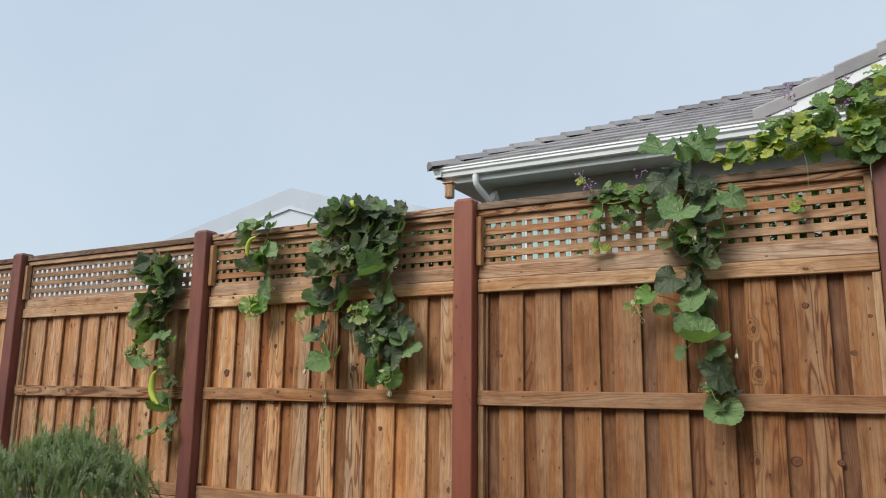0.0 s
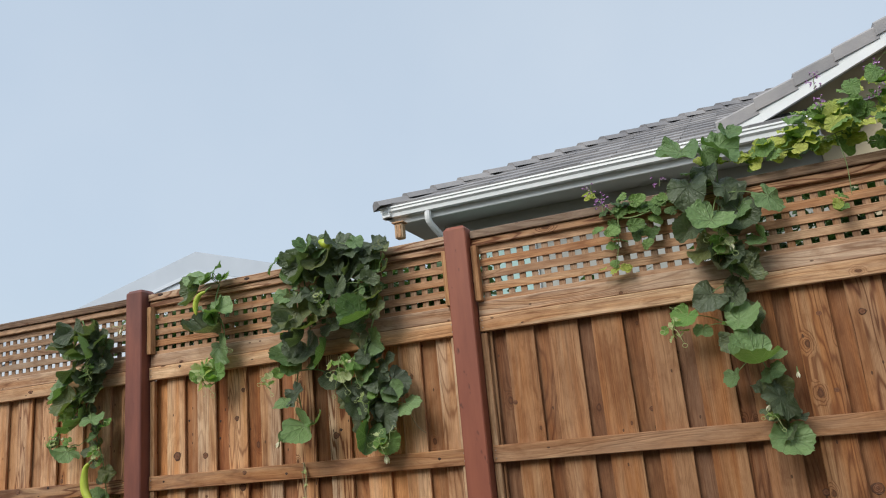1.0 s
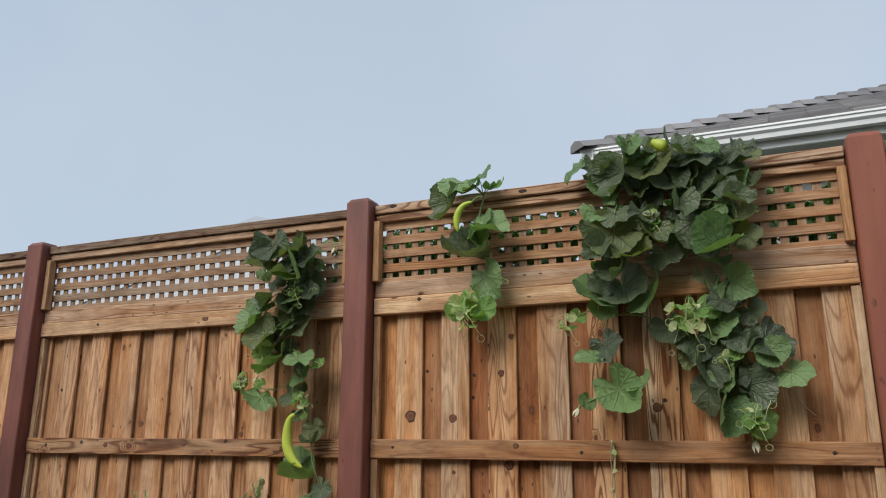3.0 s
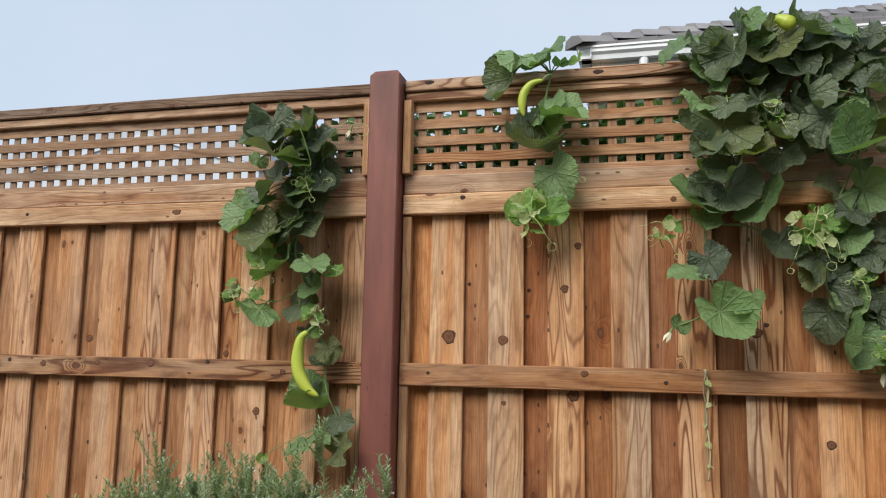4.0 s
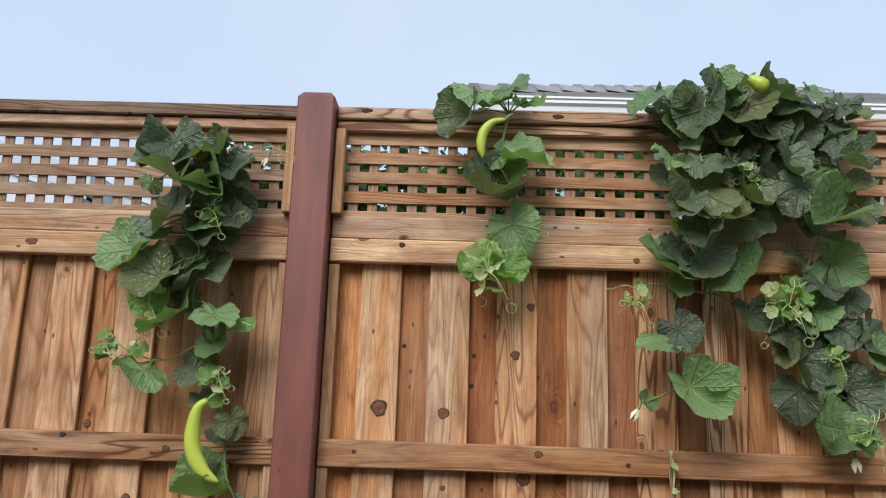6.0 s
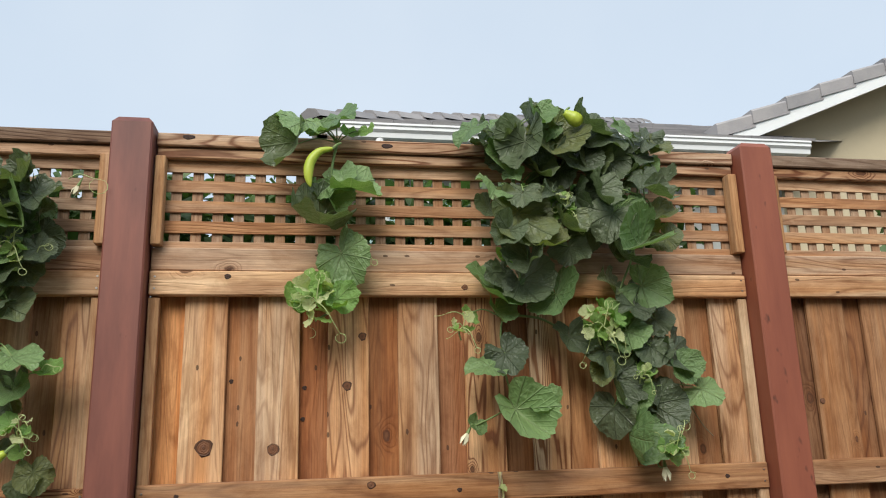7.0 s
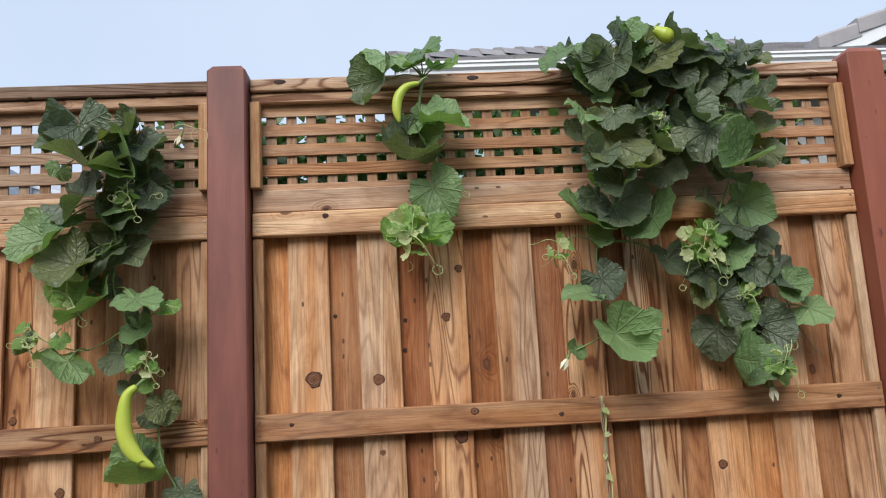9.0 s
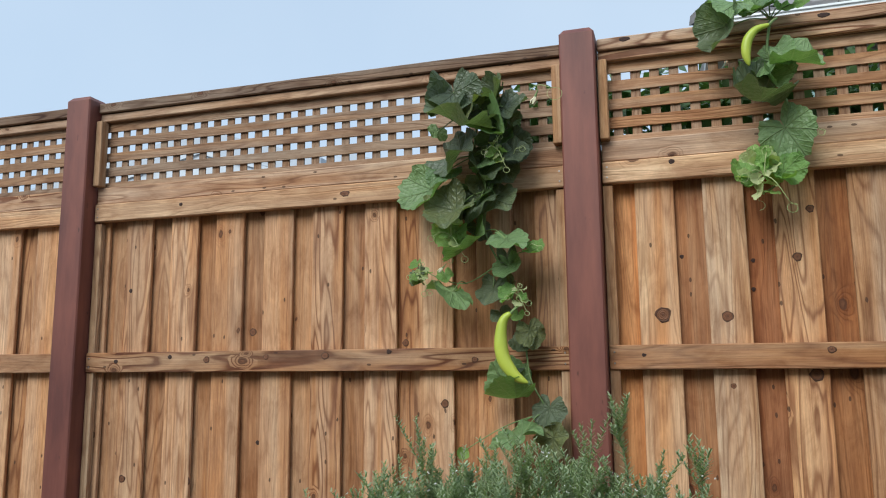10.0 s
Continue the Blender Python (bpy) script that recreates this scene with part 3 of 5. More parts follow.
f_ = [bm.verts.new((x, GY + 0.40, z)) for x, z in ((GX - 0.35, GZ - GS * 0.35 - 0.09), (EX1 + 0.02, GZ + GS * (EX1 - GX) - 0.09), (EX1 + 0.02, EZ - 0.1), (GX - 0.35, EZ - 0.1))]
k_ = [bm.verts.new(q.co + Vector((0, 0.15, 0))) for q in f_]
bm.faces.new(f_)
bm.faces.new(k_[::-1])
for i in range(4):
    bm.faces.new((f_[i], k_[i], k_[(i + 1) % 4], f_[(i + 1) % 4]))
bmesh.ops.recalc_face_normals(bm, faces=bm.faces)
part("gable_wall", bm, STUCCO, house)


def sloped(bm, x0, x1, s0, lo, hi, y0, y1):
    """A bar along the rake between x0 and x1, from lo to hi below or above its line."""
    q = []
    for y in (y0, y1):
        for x, o in ((x0, lo), (x1, lo), (x1, hi), (x0, hi)):
            q.append(bm.verts.new((x, y, GZ + GS * (x - GX) + o)))
    for idx in ((0, 1, 2, 3), (7, 6, 5, 4), (0, 4, 5, 1), (1, 5, 6, 2), (2, 6, 7, 3), (3, 7, 4, 0)):
        bm.faces.new([q[i] for i in idx])


bm = bmesh.new()
sloped(bm, GX - 0.15, RX, 0, -0.215, -0.07, GY + 0.02, GY + 0.06)
part("rake_board", bm, WHITE, house, "white painted rake board")
bm = bmesh.new()
sloped(bm, GX - 0.1, RX, 0, -0.115, -0.085, GY + 0.06, GY + 0.41)
part("soffit", bm, GREYST, house)

# rake tiles: overlapping caps, thick at their lower ends
bm = bmesh.new()
x = GX - 0.30
while x < RX:
    L = 0.345
    q = []
    for y, dz in ((GY, -0.02), (GY, 0.0), (GY + 0.02, 0.02), (GY + 0.22, 0.02)):
        for e in (0, 1):
            xx = x + e * L * 1.07
            low = -0.11 if dz == -0.02 else 0.0
            q.append(bm.verts.new((xx, y + (0.012 if e else 0), GZ + GS * (xx - GX) + (low if low else dz) + (0.018 if e == 0 else -0.018))))
    for i in (0, 2, 4):
        bm.faces.new((q[i], q[i + 1], q[i + 3], q[i + 2]))
    bm.faces.new((q[0], q[2], q[4], q[6]))
    x += L
part("rake_tile", bm, TILE, house)["kind"] = "stuff"


def tile_course(bm, p0, p1, up, width, length, thick, rngt):
    """A row of flat tiles from p0 to p1; up: the way up the slope."""
    p0, p1, up = Vector(p0), Vector(p1), Vector(up).normalized()
    d = (p1 - p0).normalized()
    nrm = d.cross(up).normalized()
    if nrm.z < 0:
        nrm = -nrm
    n = max(1, int((p1 - p0).length / width))
    for i in range(n):
        a = p0 + d * (width * i + 0.002)
        b = p0 + d * (width * (i + 1) - 0.002)
        j = rngt.uniform(0, 0.008)
        lo, hi = nrm * (thick + j), nrm * 0.004
        q = [bm.verts.new(v) for v in (a, b, b + up * length, a + up * length, a + lo, b + lo, b + up * length + hi, a + up * length + hi)]
        for idx in ((0, 1, 5, 4), (4, 5, 6, 7), (1, 2, 6, 5), (3, 0, 4, 7)):
            bm.faces.new([q[k] for k in idx])


rt = random.Random(9)
bm = bmesh.new()
TW, TL = 0.30, 0.345
up = Vector((0, 1, PITCH)).normalized()
row = 0
while row < 15:
    s = -0.02 + row * TL
    y, z = EY + 0.02 + s * up.y, EZ + 0.012 + s * up.z
    xl = EX0 + (y - EY)
    xr = EX1 if row < 1 else max(EX1, GX + (z - GZ) / GS)
    if xr > xl:
        tile_course(bm, (xl + (row % 2) * 0.0, y, z), (xr + 0.15, y, z), up, TW, TL * 1.1, 0.018, rt)
    row += 1
part("roof_tile", bm, TILE, house)["kind"] = "stuff"
# under-sheet of the roof, hip sides and the gable's own slopes
bm = bmesh.new()
Hd = 4.6
A = bm.verts.new((EX0, EY, EZ)); B = bm.verts.new((EX1 + 0.1, EY, EZ)); C = bm.verts.new((EX1 + 6.0, EY + Hd, EZ + Hd * PITCH))
D = bm.verts.new((EX0 + Hd, EY + Hd, EZ + Hd * PITCH)); E_ = bm.verts.new((EX0, EY + 2 * Hd, EZ)); F_ = bm.verts.new((EX1 + 6.0, EY + 2 * Hd, EZ))
bm.faces.new((A, B, C, D)); bm.faces.new((A, D, E_)); bm.faces.new((D, C, F_, E_))
part("roof", bm, TILE, house)
bm = bmesh.new()
q = [bm.verts.new(v) for v in ((GX - 0.1, GY + 0.03, GZ - GS * 0.1 - 0.05), (RX, GY + 0.03, RZ - 0.05), (RX, GY + 7, RZ - 0.05), (GX + 1.6, GY + 7, GZ + GS * 1.6 - 0.05), (2 * RX - GX, GY + 0.03, GZ - 0.05), (2 * RX - GX, GY + 7, GZ - 0.05))]
bm.faces.new((q[0], q[1], q[2], q[3])); bm.faces.new((q[1], q[4], q[5], q[2]))
part("roof", bm, TILE, house)
# hip caps climbing from the corner
bm = bmesh.new()
hipd = Vector((1, 1, PITCH)).normalized()
side = Vector((1, -1, 0)).normalized()
upn = side.cross(hipd).normalized()
if upn.z < 0:
    upn = -upn
s = -0.05
while s < 7.6:
    o = Vector((EX0, EY, EZ + 0.02)) + hipd * s
    q = []
    for e, lift in ((0, 0.05), (0.38, 0.018)):
        c = o + hipd * e
        for w, h in ((-0.11, -0.06), (-0.075, 0.0), (0.0, 0.022), (0.075, 0.0), (0.11, -0.06)):
            q.append(bm.verts.new(c + side * w + upn * (h + lift)))
    for i in range(4):
        bm.faces.new((q[i], q[i + 1], q[i + 6], q[i + 5]))
    bm.faces.new((q[0], q[1], q[2], q[3], q[4]))
    s += 0.345
part("hip_tile", bm, TILE, house)["kind"] = "stuff"
# downspout with its bend
bm = bmesh.new()
tube(bm, smooth_path([(EX0 + 0.50, EY + 0.06, EZ - 0.09), (EX0 + 0.50, EY + 0.07, EZ - 0.22), (EX0 + 0.56, EY + 0.25, EZ - 0.36), (EX0 + 0.58, WY - 0.05, EZ - 0.5), (EX0 + 0.58, WY - 0.05, 0.2)], 5), 0.035, 0.035, 8)
part("downspout", bm, WHITE, house, "white metal downspout")
# house window and the things at the eave
window = part("window_1", (lambda b: (box(b, -3.66, -2.56, WY - 0.035, WY - 0.002, 1.8, 2.98, 0.004), b)[1])(bmesh.new()), WHITE)
tagged(window, "white-framed window with pale teal glass in the stucco wall", "window", kind="structure")
GLASS = mat("pale_teal_glass", 0.12)[0]
GLASS.node_tree.nodes["Principled BSDF"].inputs["Base Color"].default_value = (0.42, 0.62, 0.60, 1)
for x0, x1 in ((-3.60, -3.13), (-3.09, -2.62)):
    bm = bmesh.new()
    box(bm, x0, x1, WY - 0.042, WY - 0.036, 1.86, 2.92)
    part("pane", bm, GLASS, window)
bm = bmesh.new()
box(bm, -3.905, -3.815, EY + 0.02, EY + 0.11, EZ - 0.345, EZ - 0.185, 0.012)
birdhouse = part("bird_house", bm, TRIMW)
tagged(birdhouse, "small tan wooden bird house hanging under the eave corner", "bird house")
for dx in (-0.022, 0.022):
    bm = bmesh.new()
    box(bm, -3.86 + dx - 0.006, -3.86 + dx + 0.006, EY + 0.013, EY + 0.0185, EZ - 0.325, EZ - 0.205)
    part("slat", bm, LATHX, birdhouse)
bm = bmesh.new()
box(bm, -3.925, -3.795, EY + 0.005, EY + 0.125, EZ - 0.183, EZ - 0.169, 0.003)
part("roof", bm, RAILW, birdhouse)
bm = bmesh.new()
tube(bm, [(-3.86, EY + 0.065, EZ - 0.17), (-3.86, EY + 0.065, EZ - 0.105)], 0.003, 0.003, 5)
part("hanger", bm, METAL, birdhouse)


# ---- plants: leaves ----
def leaf_mat(name, a, c, veins, trans=0.22, rough=0.5, old=None):
    """Green blade; palmate ribs by the angle round the stalk."""
    m, n, l, b = mat(name, rough)
    uv = n.new("ShaderNodeUVMap")
    sep = n.new("ShaderNodeSeparateXYZ")
    l.new(uv.outputs["UV"], sep.inputs[0])
    u, v = math_node(n, l, "SUBTRACT", sep.outputs[0], 0.5), math_node(n, l, "SUBTRACT", sep.outputs[1], 0.5)
    th = math_node(n, l, "ARCTAN2", u, v)
    r = math_node(n, l, "SQRT", math_node(n, l, "ADD", math_node(n, l, "MULTIPLY", u, u), math_node(n, l, "MULTIPLY", v, v)))
    seg = math_node(n, l, "MULTIPLY", math_node(n, l, "ABSOLUTE", math_node(n, l, "SUBTRACT", math_node(n, l, "FRACT", math_node(n, l, "ADD", math_node(n, l, "DIVIDE", th, 0.78), 0.5)), 0.5)), 0.78)
    dist = math_node(n, l, "MULTIPLY", seg, r)
    rib = math_node(n, l, "SUBTRACT", 1.0, math_node(n, l, "MINIMUM", math_node(n, l, "DIVIDE", dist, 0.013), 1.0))
    chev = math_node(n, l, "SINE", math_node(n, l, "MULTIPLY", math_node(n, l, "SUBTRACT", r, math_node(n, l, "MULTIPLY", dist, 1.4)), 62.0))
    chev = math_node(n, l, "POWER", math_node(n, l, "MULTIPLY_ADD", chev, 0.5, 0.5), 8.0)
    net = math_node(n, l, "MAXIMUM", rib, math_node(n, l, "MULTIPLY", chev, 0.15))
    info, tc = n.new("ShaderNodeObjectInfo"), n.new("ShaderNodeTexCoord")
    geo = n.new("ShaderNodeNewGeometry")
    mot = noise_node(n, l, tc.outputs["Object"], 6.0, 4, 0.6)
    pick = math_node(n, l, "FRACT", math_node(n, l, "ADD", info.outputs["Random"], geo.outputs["Random Per Island"]))
    f = math_node(n, l, "ADD", math_node(n, l, "MULTIPLY", pick, 0.6), math_node(n, l, "MULTIPLY", mot, 0.4))
    col = ramp_node(n, l, f, [(0.15, a), (0.62, c), (0.82, old or c)])
    col = mix_col(n, l, math_node(n, l, "MULTIPLY", net, 0.5), col, veins)
    l.new(col, b.inputs["Base Color"])
    hgt = math_node(n, l, "SUBTRACT", math_node(n, l, "MULTIPLY", noise_node(n, l, tc.outputs["Object"], 11.0, 3, 0.5), 1.0), net)
    bump_node(n, l, b, hgt, 0.6, 0.02)
    t = n.new("ShaderNodeBsdfTranslucent")
    l.new(mix_col(n, l, 1.0, col, (1.3, 1.5, 0.6), "MULTIPLY"), t.inputs["Color"])
    ms = n.new("ShaderNodeMixShader")
    ms.inputs["Fac"].default_value = trans
    out = n["Material Output"]
    l.new(b.outputs[0], ms.inputs[1])
    l.new(t.outputs[0], ms.inputs[2])
    l.new(ms.outputs[0], out.inputs["Surface"])
    return m


LEAF = {"D": leaf_mat("dark_squash_leaf", (0.080, 0.108, 0.068), (0.145, 0.186, 0.105), (0.19, 0.23, 0.145), 0.28, 0.36, (0.19, 0.21, 0.075)),
        "M": leaf_mat("green_squash_leaf", (0.115, 0.20, 0.078), (0.22, 0.34, 0.14), (0.34, 0.44, 0.24), 0.25, 0.42),
        "Y": leaf_mat("young_squash_leaf", (0.17, 0.33, 0.085), (0.27, 0.44, 0.12), (0.42, 0.55, 0.25), 0.3)}
LEAF["P"] = leaf_mat("pale_tender_leaf", (0.44, 0.54, 0.22), (0.64, 0.69, 0.38), (0.68, 0.72, 0.48), 0.3, 0.5)
BEAN = {"D": leaf_mat("dark_bean_leaf", (0.065, 0.115, 0.045), (0.11, 0.185, 0.065), (0.14, 0.22, 0.09), 0.28),
        "M": leaf_mat("green_bean_leaf", (0.11, 0.20, 0.06), (0.20, 0.32, 0.095), (0.2, 0.35, 0.1)),
        "Y": leaf_mat("yellow_green_bean_leaf", (0.34, 0.42, 0.09), (0.54, 0.58, 0.14), (0.45, 0.55, 0.15), 0.3)}
STEM = plain("green_stalk", (0.12, 0.20, 0.06), (0.24, 0.33, 0.12), 8.0, 0.6)
TENDER = plain("tender_pale_green", (0.36, 0.45, 0.17), (0.50, 0.56, 0.26), 9.0, 0.6)
STRAW = plain("straw_green_stalk", (0.40, 0.37, 0.17), (0.52, 0.47, 0.24), 9.0, 0.7)
DRY = plain("dry_stalk", (0.22, 0.16, 0.09), (0.36, 0.29, 0.18), 9.0, 0.85)
SQUASH = plain("pale_green_squash_skin", (0.36, 0.47, 0.045), (0.50, 0.58, 0.075), 5.0, 0.42, 0.15)
PETAL = plain("cream_petal", (0.72, 0.68, 0.42), (0.80, 0.77, 0.58), 9.0, 0.6)
PURPLE = plain("purple_petal", (0.30, 0.12, 0.33), (0.50, 0.27, 0.52), 20.0, 0.6)


def blade(bm, outline, rings, seed, cup, wave, droop, fold=0.0):
    """A leaf blade one wide, facing -y, its tip down; outline gives the edge's distance by angle."""
    rg = random.Random(seed)
    uvl = bm.loops.layers.uv.verify()
    n = 48
    ph = [rg.uniform(0, 6.28) for _ in range(4)]
    k1, k2 = rg.choice((2, 3, 4)), rg.choice((5, 6, 7))
    curl = rg.uniform(-0.5, 0.5)
    rows = []
    mid = bm.verts.new((0, 0, 0))
    for j in range(1, rings + 1):
        s = j / rings
        row = []
        for i in range(n):
            th = 2 * math.pi * i / n - math.pi
            r = outline(th, s) * s
            x, z = r * math.sin(th), -r * math.cos(th)
            rib = math.cos(2 * math.pi * th / 0.78)
            y = -cup * r * r * 0.9 + wave * s * s * (math.sin(k1 * th + ph[0]) + 0.6 * math.sin(k2 * th + ph[1])) + droop * max(0.0, -z) ** 2
            y += -fold * abs(x) + curl * max(0.0, x) ** 2 + 0.035 * s ** 6 * math.sin(9 * th + ph[2]) - 0.016 * rib * s * (1 - 0.4 * s) + rg.uniform(-1, 1) * 0.010 * s
            row.append(bm.verts.new((x * (1 - 0.3 * abs(fold)), y, z)))
        rows.append(row)

    def face(vs):
        f = bm.faces.new(vs)
        f.smooth = True
        for lp in f.loops:
            lp[uvl].uv = (lp.vert.co.x + 0.5, 0.5 - lp.vert.co.z)

    for i in range(n):
        if i != n - 1:
            face((mid, rows[0][(i + 1) % n], rows[0][i]))
            for a, b in zip(rows, rows[1:]):
                face((a[i], a[(i + 1) % n], b[(i + 1) % n], b[i]))
    bmesh.ops.translate(bm, verts=bm.verts, vec=(0, 0, 0.13))


def squash_outline(seed):
    rg = random.Random(seed)
    lobe, ph, wide = rg.uniform(0.008, 0.045), rg.uniform(-0.25, 0.25), rg.uniform(1.0, 1.2)
    teeth = [rg.uniform(-1, 1) for _ in range(49)]

    def f(th, s):
        pts = 0.5 + 0.5 * math.cos(5 * th + ph)
        r = 0.46 * (1 + 0.15 * math.cos(th)) * (1 - lobe + 2 * lobe * pts) * (1 + (wide - 1) * abs(math.sin(th)))
        r *= 1 - 0.58 * math.exp(-((abs(th) - math.pi) / 0.36) ** 2)
        i = int(round((th + math.pi) / (2 * math.pi) * 48)) % 48
        return r * (1 + 0.03 * teeth[i] * s ** 4 + 0.022 * (1 if i % 2 else -1) * s ** 4)
    return f


def bean_outline(th, s):
    return 0.30 * (1 + 0.95 * max(0.0, math.cos(th)) ** 5 + 0.12 * abs(math.sin(th))) * (1 - 0.15 * math.exp(-((abs(th) - math.pi) / 0.3) ** 2))


def blade_mesh(name, outline, seed, material, cup, wave, droop, rings=6, fold=0.0):
    bm = bmesh.new()
    blade(bm, outline, rings, seed, cup, wave, droop, fold)
    me = bpy.data.meshes.new(name)
    bm.normal_update()
    bm.to_mesh(me)
    bm.free()
    me.materials.append(material)
    return me


LEAVES, BEANS = {}, {}
for age in "DMYP":
    LEAVES[age] = []
    for k in range(10):
        rg = random.Random(k * 7 + ord(age))
        LEAVES[age].append(blade_mesh("leaf", squash_outline(k * 3 + ord(age)), k + ord(age), LEAF[age], rg.uniform(-0.7, 0.8), rg.uniform(0.05, 0.12) if age == "D" else rg.uniform(0.03, 0.08), rg.uniform(-0.9, 0.2), fold=rg.choice((0.1, 0.25, 0.45, 0.7, 0.9, -0.2))))
    if age == "P":
        continue
    BEANS[age] = [blade_mesh("leaf", bean_outline, k + 50, BEAN[age], random.Random(k).uniform(-0.6, 0.6), 0.02, random.Random(k + 3).uniform(-0.4, 0.4), 3) for k in range(4)]

rl = random.Random(21)


def hang_leaf(vine, meshes, x, y, z, size, roll, tilt):
    ob = new("leaf", rl.choice(meshes))
    ob.parent = vine
    ob.rotation_mode = "QUATERNION"
    rot = Euler((0, 0, radians(rl.uniform(-46, 46)))).to_quaternion() @ Euler((radians(-tilt), 0, 0)).to_quaternion() @ Euler((0, radians(-roll), 0)).to_quaternion()
    ob.location, ob.rotation_quaternion, ob.scale = (x, y, z), rot, (size, size, size)
    return ob


def stalk(vine, pts, r0, r1, material=None, name="stem", label=""):
    bm = bmesh.new()
    tube(bm, smooth_path(pts, 5), r0, r1, 6)
    for f in bm.faces:
        f.smooth = True
    return part(name, bm, material or STEM, vine, label)


def grow(vine, rows, ages, depth, stems, grown=1.03, lean=0.0):
    """Leaves at their places on the fence, each with its own stalk from the nearest runner."""
    for (x, z, size, roll, tilt), age in zip(rows, ages):
        y = depth - 0.4 * size * abs(math.sin(radians(tilt))) + rl.uniform(-0.03, 0.015)
        hang_leaf(vine, LEAVES[age], x, y, z, size * grown, roll + rl.uniform(-14, 14), 0.72 * tilt + lean + rl.uniform(-2, 28))
        near = min((p for s in stems for p in s), key=lambda p: (p[0] - x) ** 2 + (p[1] - z - 0.03) ** 2)
        hx, hz = x + 0.13 * size * math.sin(radians(-roll)), z + 0.13 * size * math.cos(radians(roll))
        if (near[0] - hx) ** 2 + (near[1] - hz) ** 2 > 0.0004:
            mid = ((near[0] + hx) / 2, (depth + y) / 2 + 0.01, (near[1] + hz) / 2 + 0.02)
            stalk(vine, [(near[0], depth + 0.012, near[1]), mid, (hx, y + 0.004, hz)], 0.0028, 0.002, name="leaf_stalk")


def runner(vine, pts, depth, r=0.0055, material=None, label=""):
    line = [(x, depth + rl.uniform(-0.012, 0.012), z) for x, z in pts]
    stalk(vine, line, r, r * 0.6, material, "stem", label)


def tendril(vine, x, y, z, dx, dz, turns=1.5, r=0.012):
    """A thin shoot that ends in a curl."""
    pts = []
    for i in range(8):
        t = i / 7
        pts.append((x + dx * t, y - 0.02 * math.sin(3 * t), z + dz * t + 0.01 * math.sin(5 * t)))
    ex, ey, ez = pts[-1]
    for i in range(1, int(turns * 10)):
        a = i / 10 * 2 * math.pi
        pts.append((ex + r * math.sin(a), ey - 0.0012 * i, ez - r * (1 - math.cos(a)) * (1 - 0.02 * i)))
    bm = bmesh.new()
    tube(bm, pts, 0.0019, 0.0009, 5)
    part("tendril", bm, TENDER, vine)


def squash(vine, pts, depth, r, label):
    line = smooth_path([(x, depth, z) for x, z in pts], 6)
    n = len(line)
    bm = bmesh.new()
    rings = []
    for i, p in enumerate(line):
        t = i / (n - 1)
        d = (line[min(i + 1, n - 1)] - line[max(i - 1, 0)]).normalized()
        a = Vector((0, 1, 0))
        c = d.cross(a).normalized()
        rad = r * (0.34 + 0.66 * min(1, t / 0.45) ** 0.8) * (1.0 if t < 0.6 else max(0.12, 1 - ((t - 0.6) / 0.42) ** 2.2))
        rings.append([bm.verts.new(p + rad * (math.cos(2 * math.pi * k / 14) * a + math.sin(2 * math.pi * k / 14) * c) * (1 + 0.02 * math.cos(k * math.pi))) for k in range(14)])
    for u, w in zip(rings, rings[1:]):
        for k in range(14):
            bm.faces.new((u[k], u[(k + 1) % 14], w[(k + 1) % 14], w[k])).smooth = True
    bm.faces.new(rings[0][::-1])
    bm.faces.new(rings[-1])
    fruit = part("squash", bm, SQUASH, vine, label)
    bm = bmesh.new()
    x, z = pts[0]
    tube(bm, smooth_path([(x + 0.03, depth + 0.02, z + 0.03), (x + 0.015, depth, z + 0.015), (x, depth, z)], 4), 0.004, 0.006, 7)
    part("stalk", bm, STEM, fruit)


def bud(vine, x, y, z, size, lean=0.0):
    """A closed cream blossom on its green cup."""
    bm = bmesh.new()
    for k in range(5):
        a = 2 * math.pi * k / 5
        o = Vector((math.cos(a), math.sin(a), 0))
        s = Vector((-math.sin(a), math.cos(a), 0))
        q = [bm.verts.new(v * size) for v in (o * 0.10 - s * 0.10, o * 0.10 + s * 0.10, o * 0.30 + s * 0.19 + Vector((0, 0, -0.5)), o * 0.26 + Vector((0, 0, -1.0)), o * 0.30 - s * 0.19 + Vector((0, 0, -0.5)))]
        bm.faces.new((q[0], q[1], q[2], q[3], q[4])).smooth = True
    fl = part("blossom", bm, PETAL, vine, "pale cream squash blossom")
    fl.location, fl.rotation_euler = (x, y, z), (0, lean, 0)
    bm = bmesh.new()
    tube(bm, [(0, 0, 0.9 * size), (0, 0, 0.4 * size), (0, 0, 0.0)], 0.05 * size, 0.16 * size, 7)
    part("calyx", bm, STEM, fl)


def tender_tip(vine, x, y, z, size, n=8):
    """A growing tip: crumpled pale young leaves, a furled bud and curling tendrils."""
    for k in range(n):
        a, r = 2 * math.pi * k / n + rl.uniform(-0.4, 0.4), size * rl.uniform(0.10, 0.38)
        hang_leaf(vine, LEAVES["P" if k % 3 else "Y"], x + r * math.cos(a), y + rl.uniform(-0.02, 0.015), z + r * math.sin(a), size * rl.uniform(0.22, 0.44), rl.uniform(-160, 160), rl.uniform(0, 80))
    for dx, dz in ((-0.45, 0.1), (0.35, -0.5), (0.1, 0.55)):
        tendril(vine, x, y - 0.015, z, size * dx * rl.uniform(0.7, 1.2), size * dz, 1.3, size * 0.09)
    stalk(vine, [(x, y + 0.03, z - size * 0.3), (x - size * 0.1, y, z - size * 0.1), (x, y - 0.01, z + size * 0.05)], 0.0035, 0.002, TENDER, "stem")


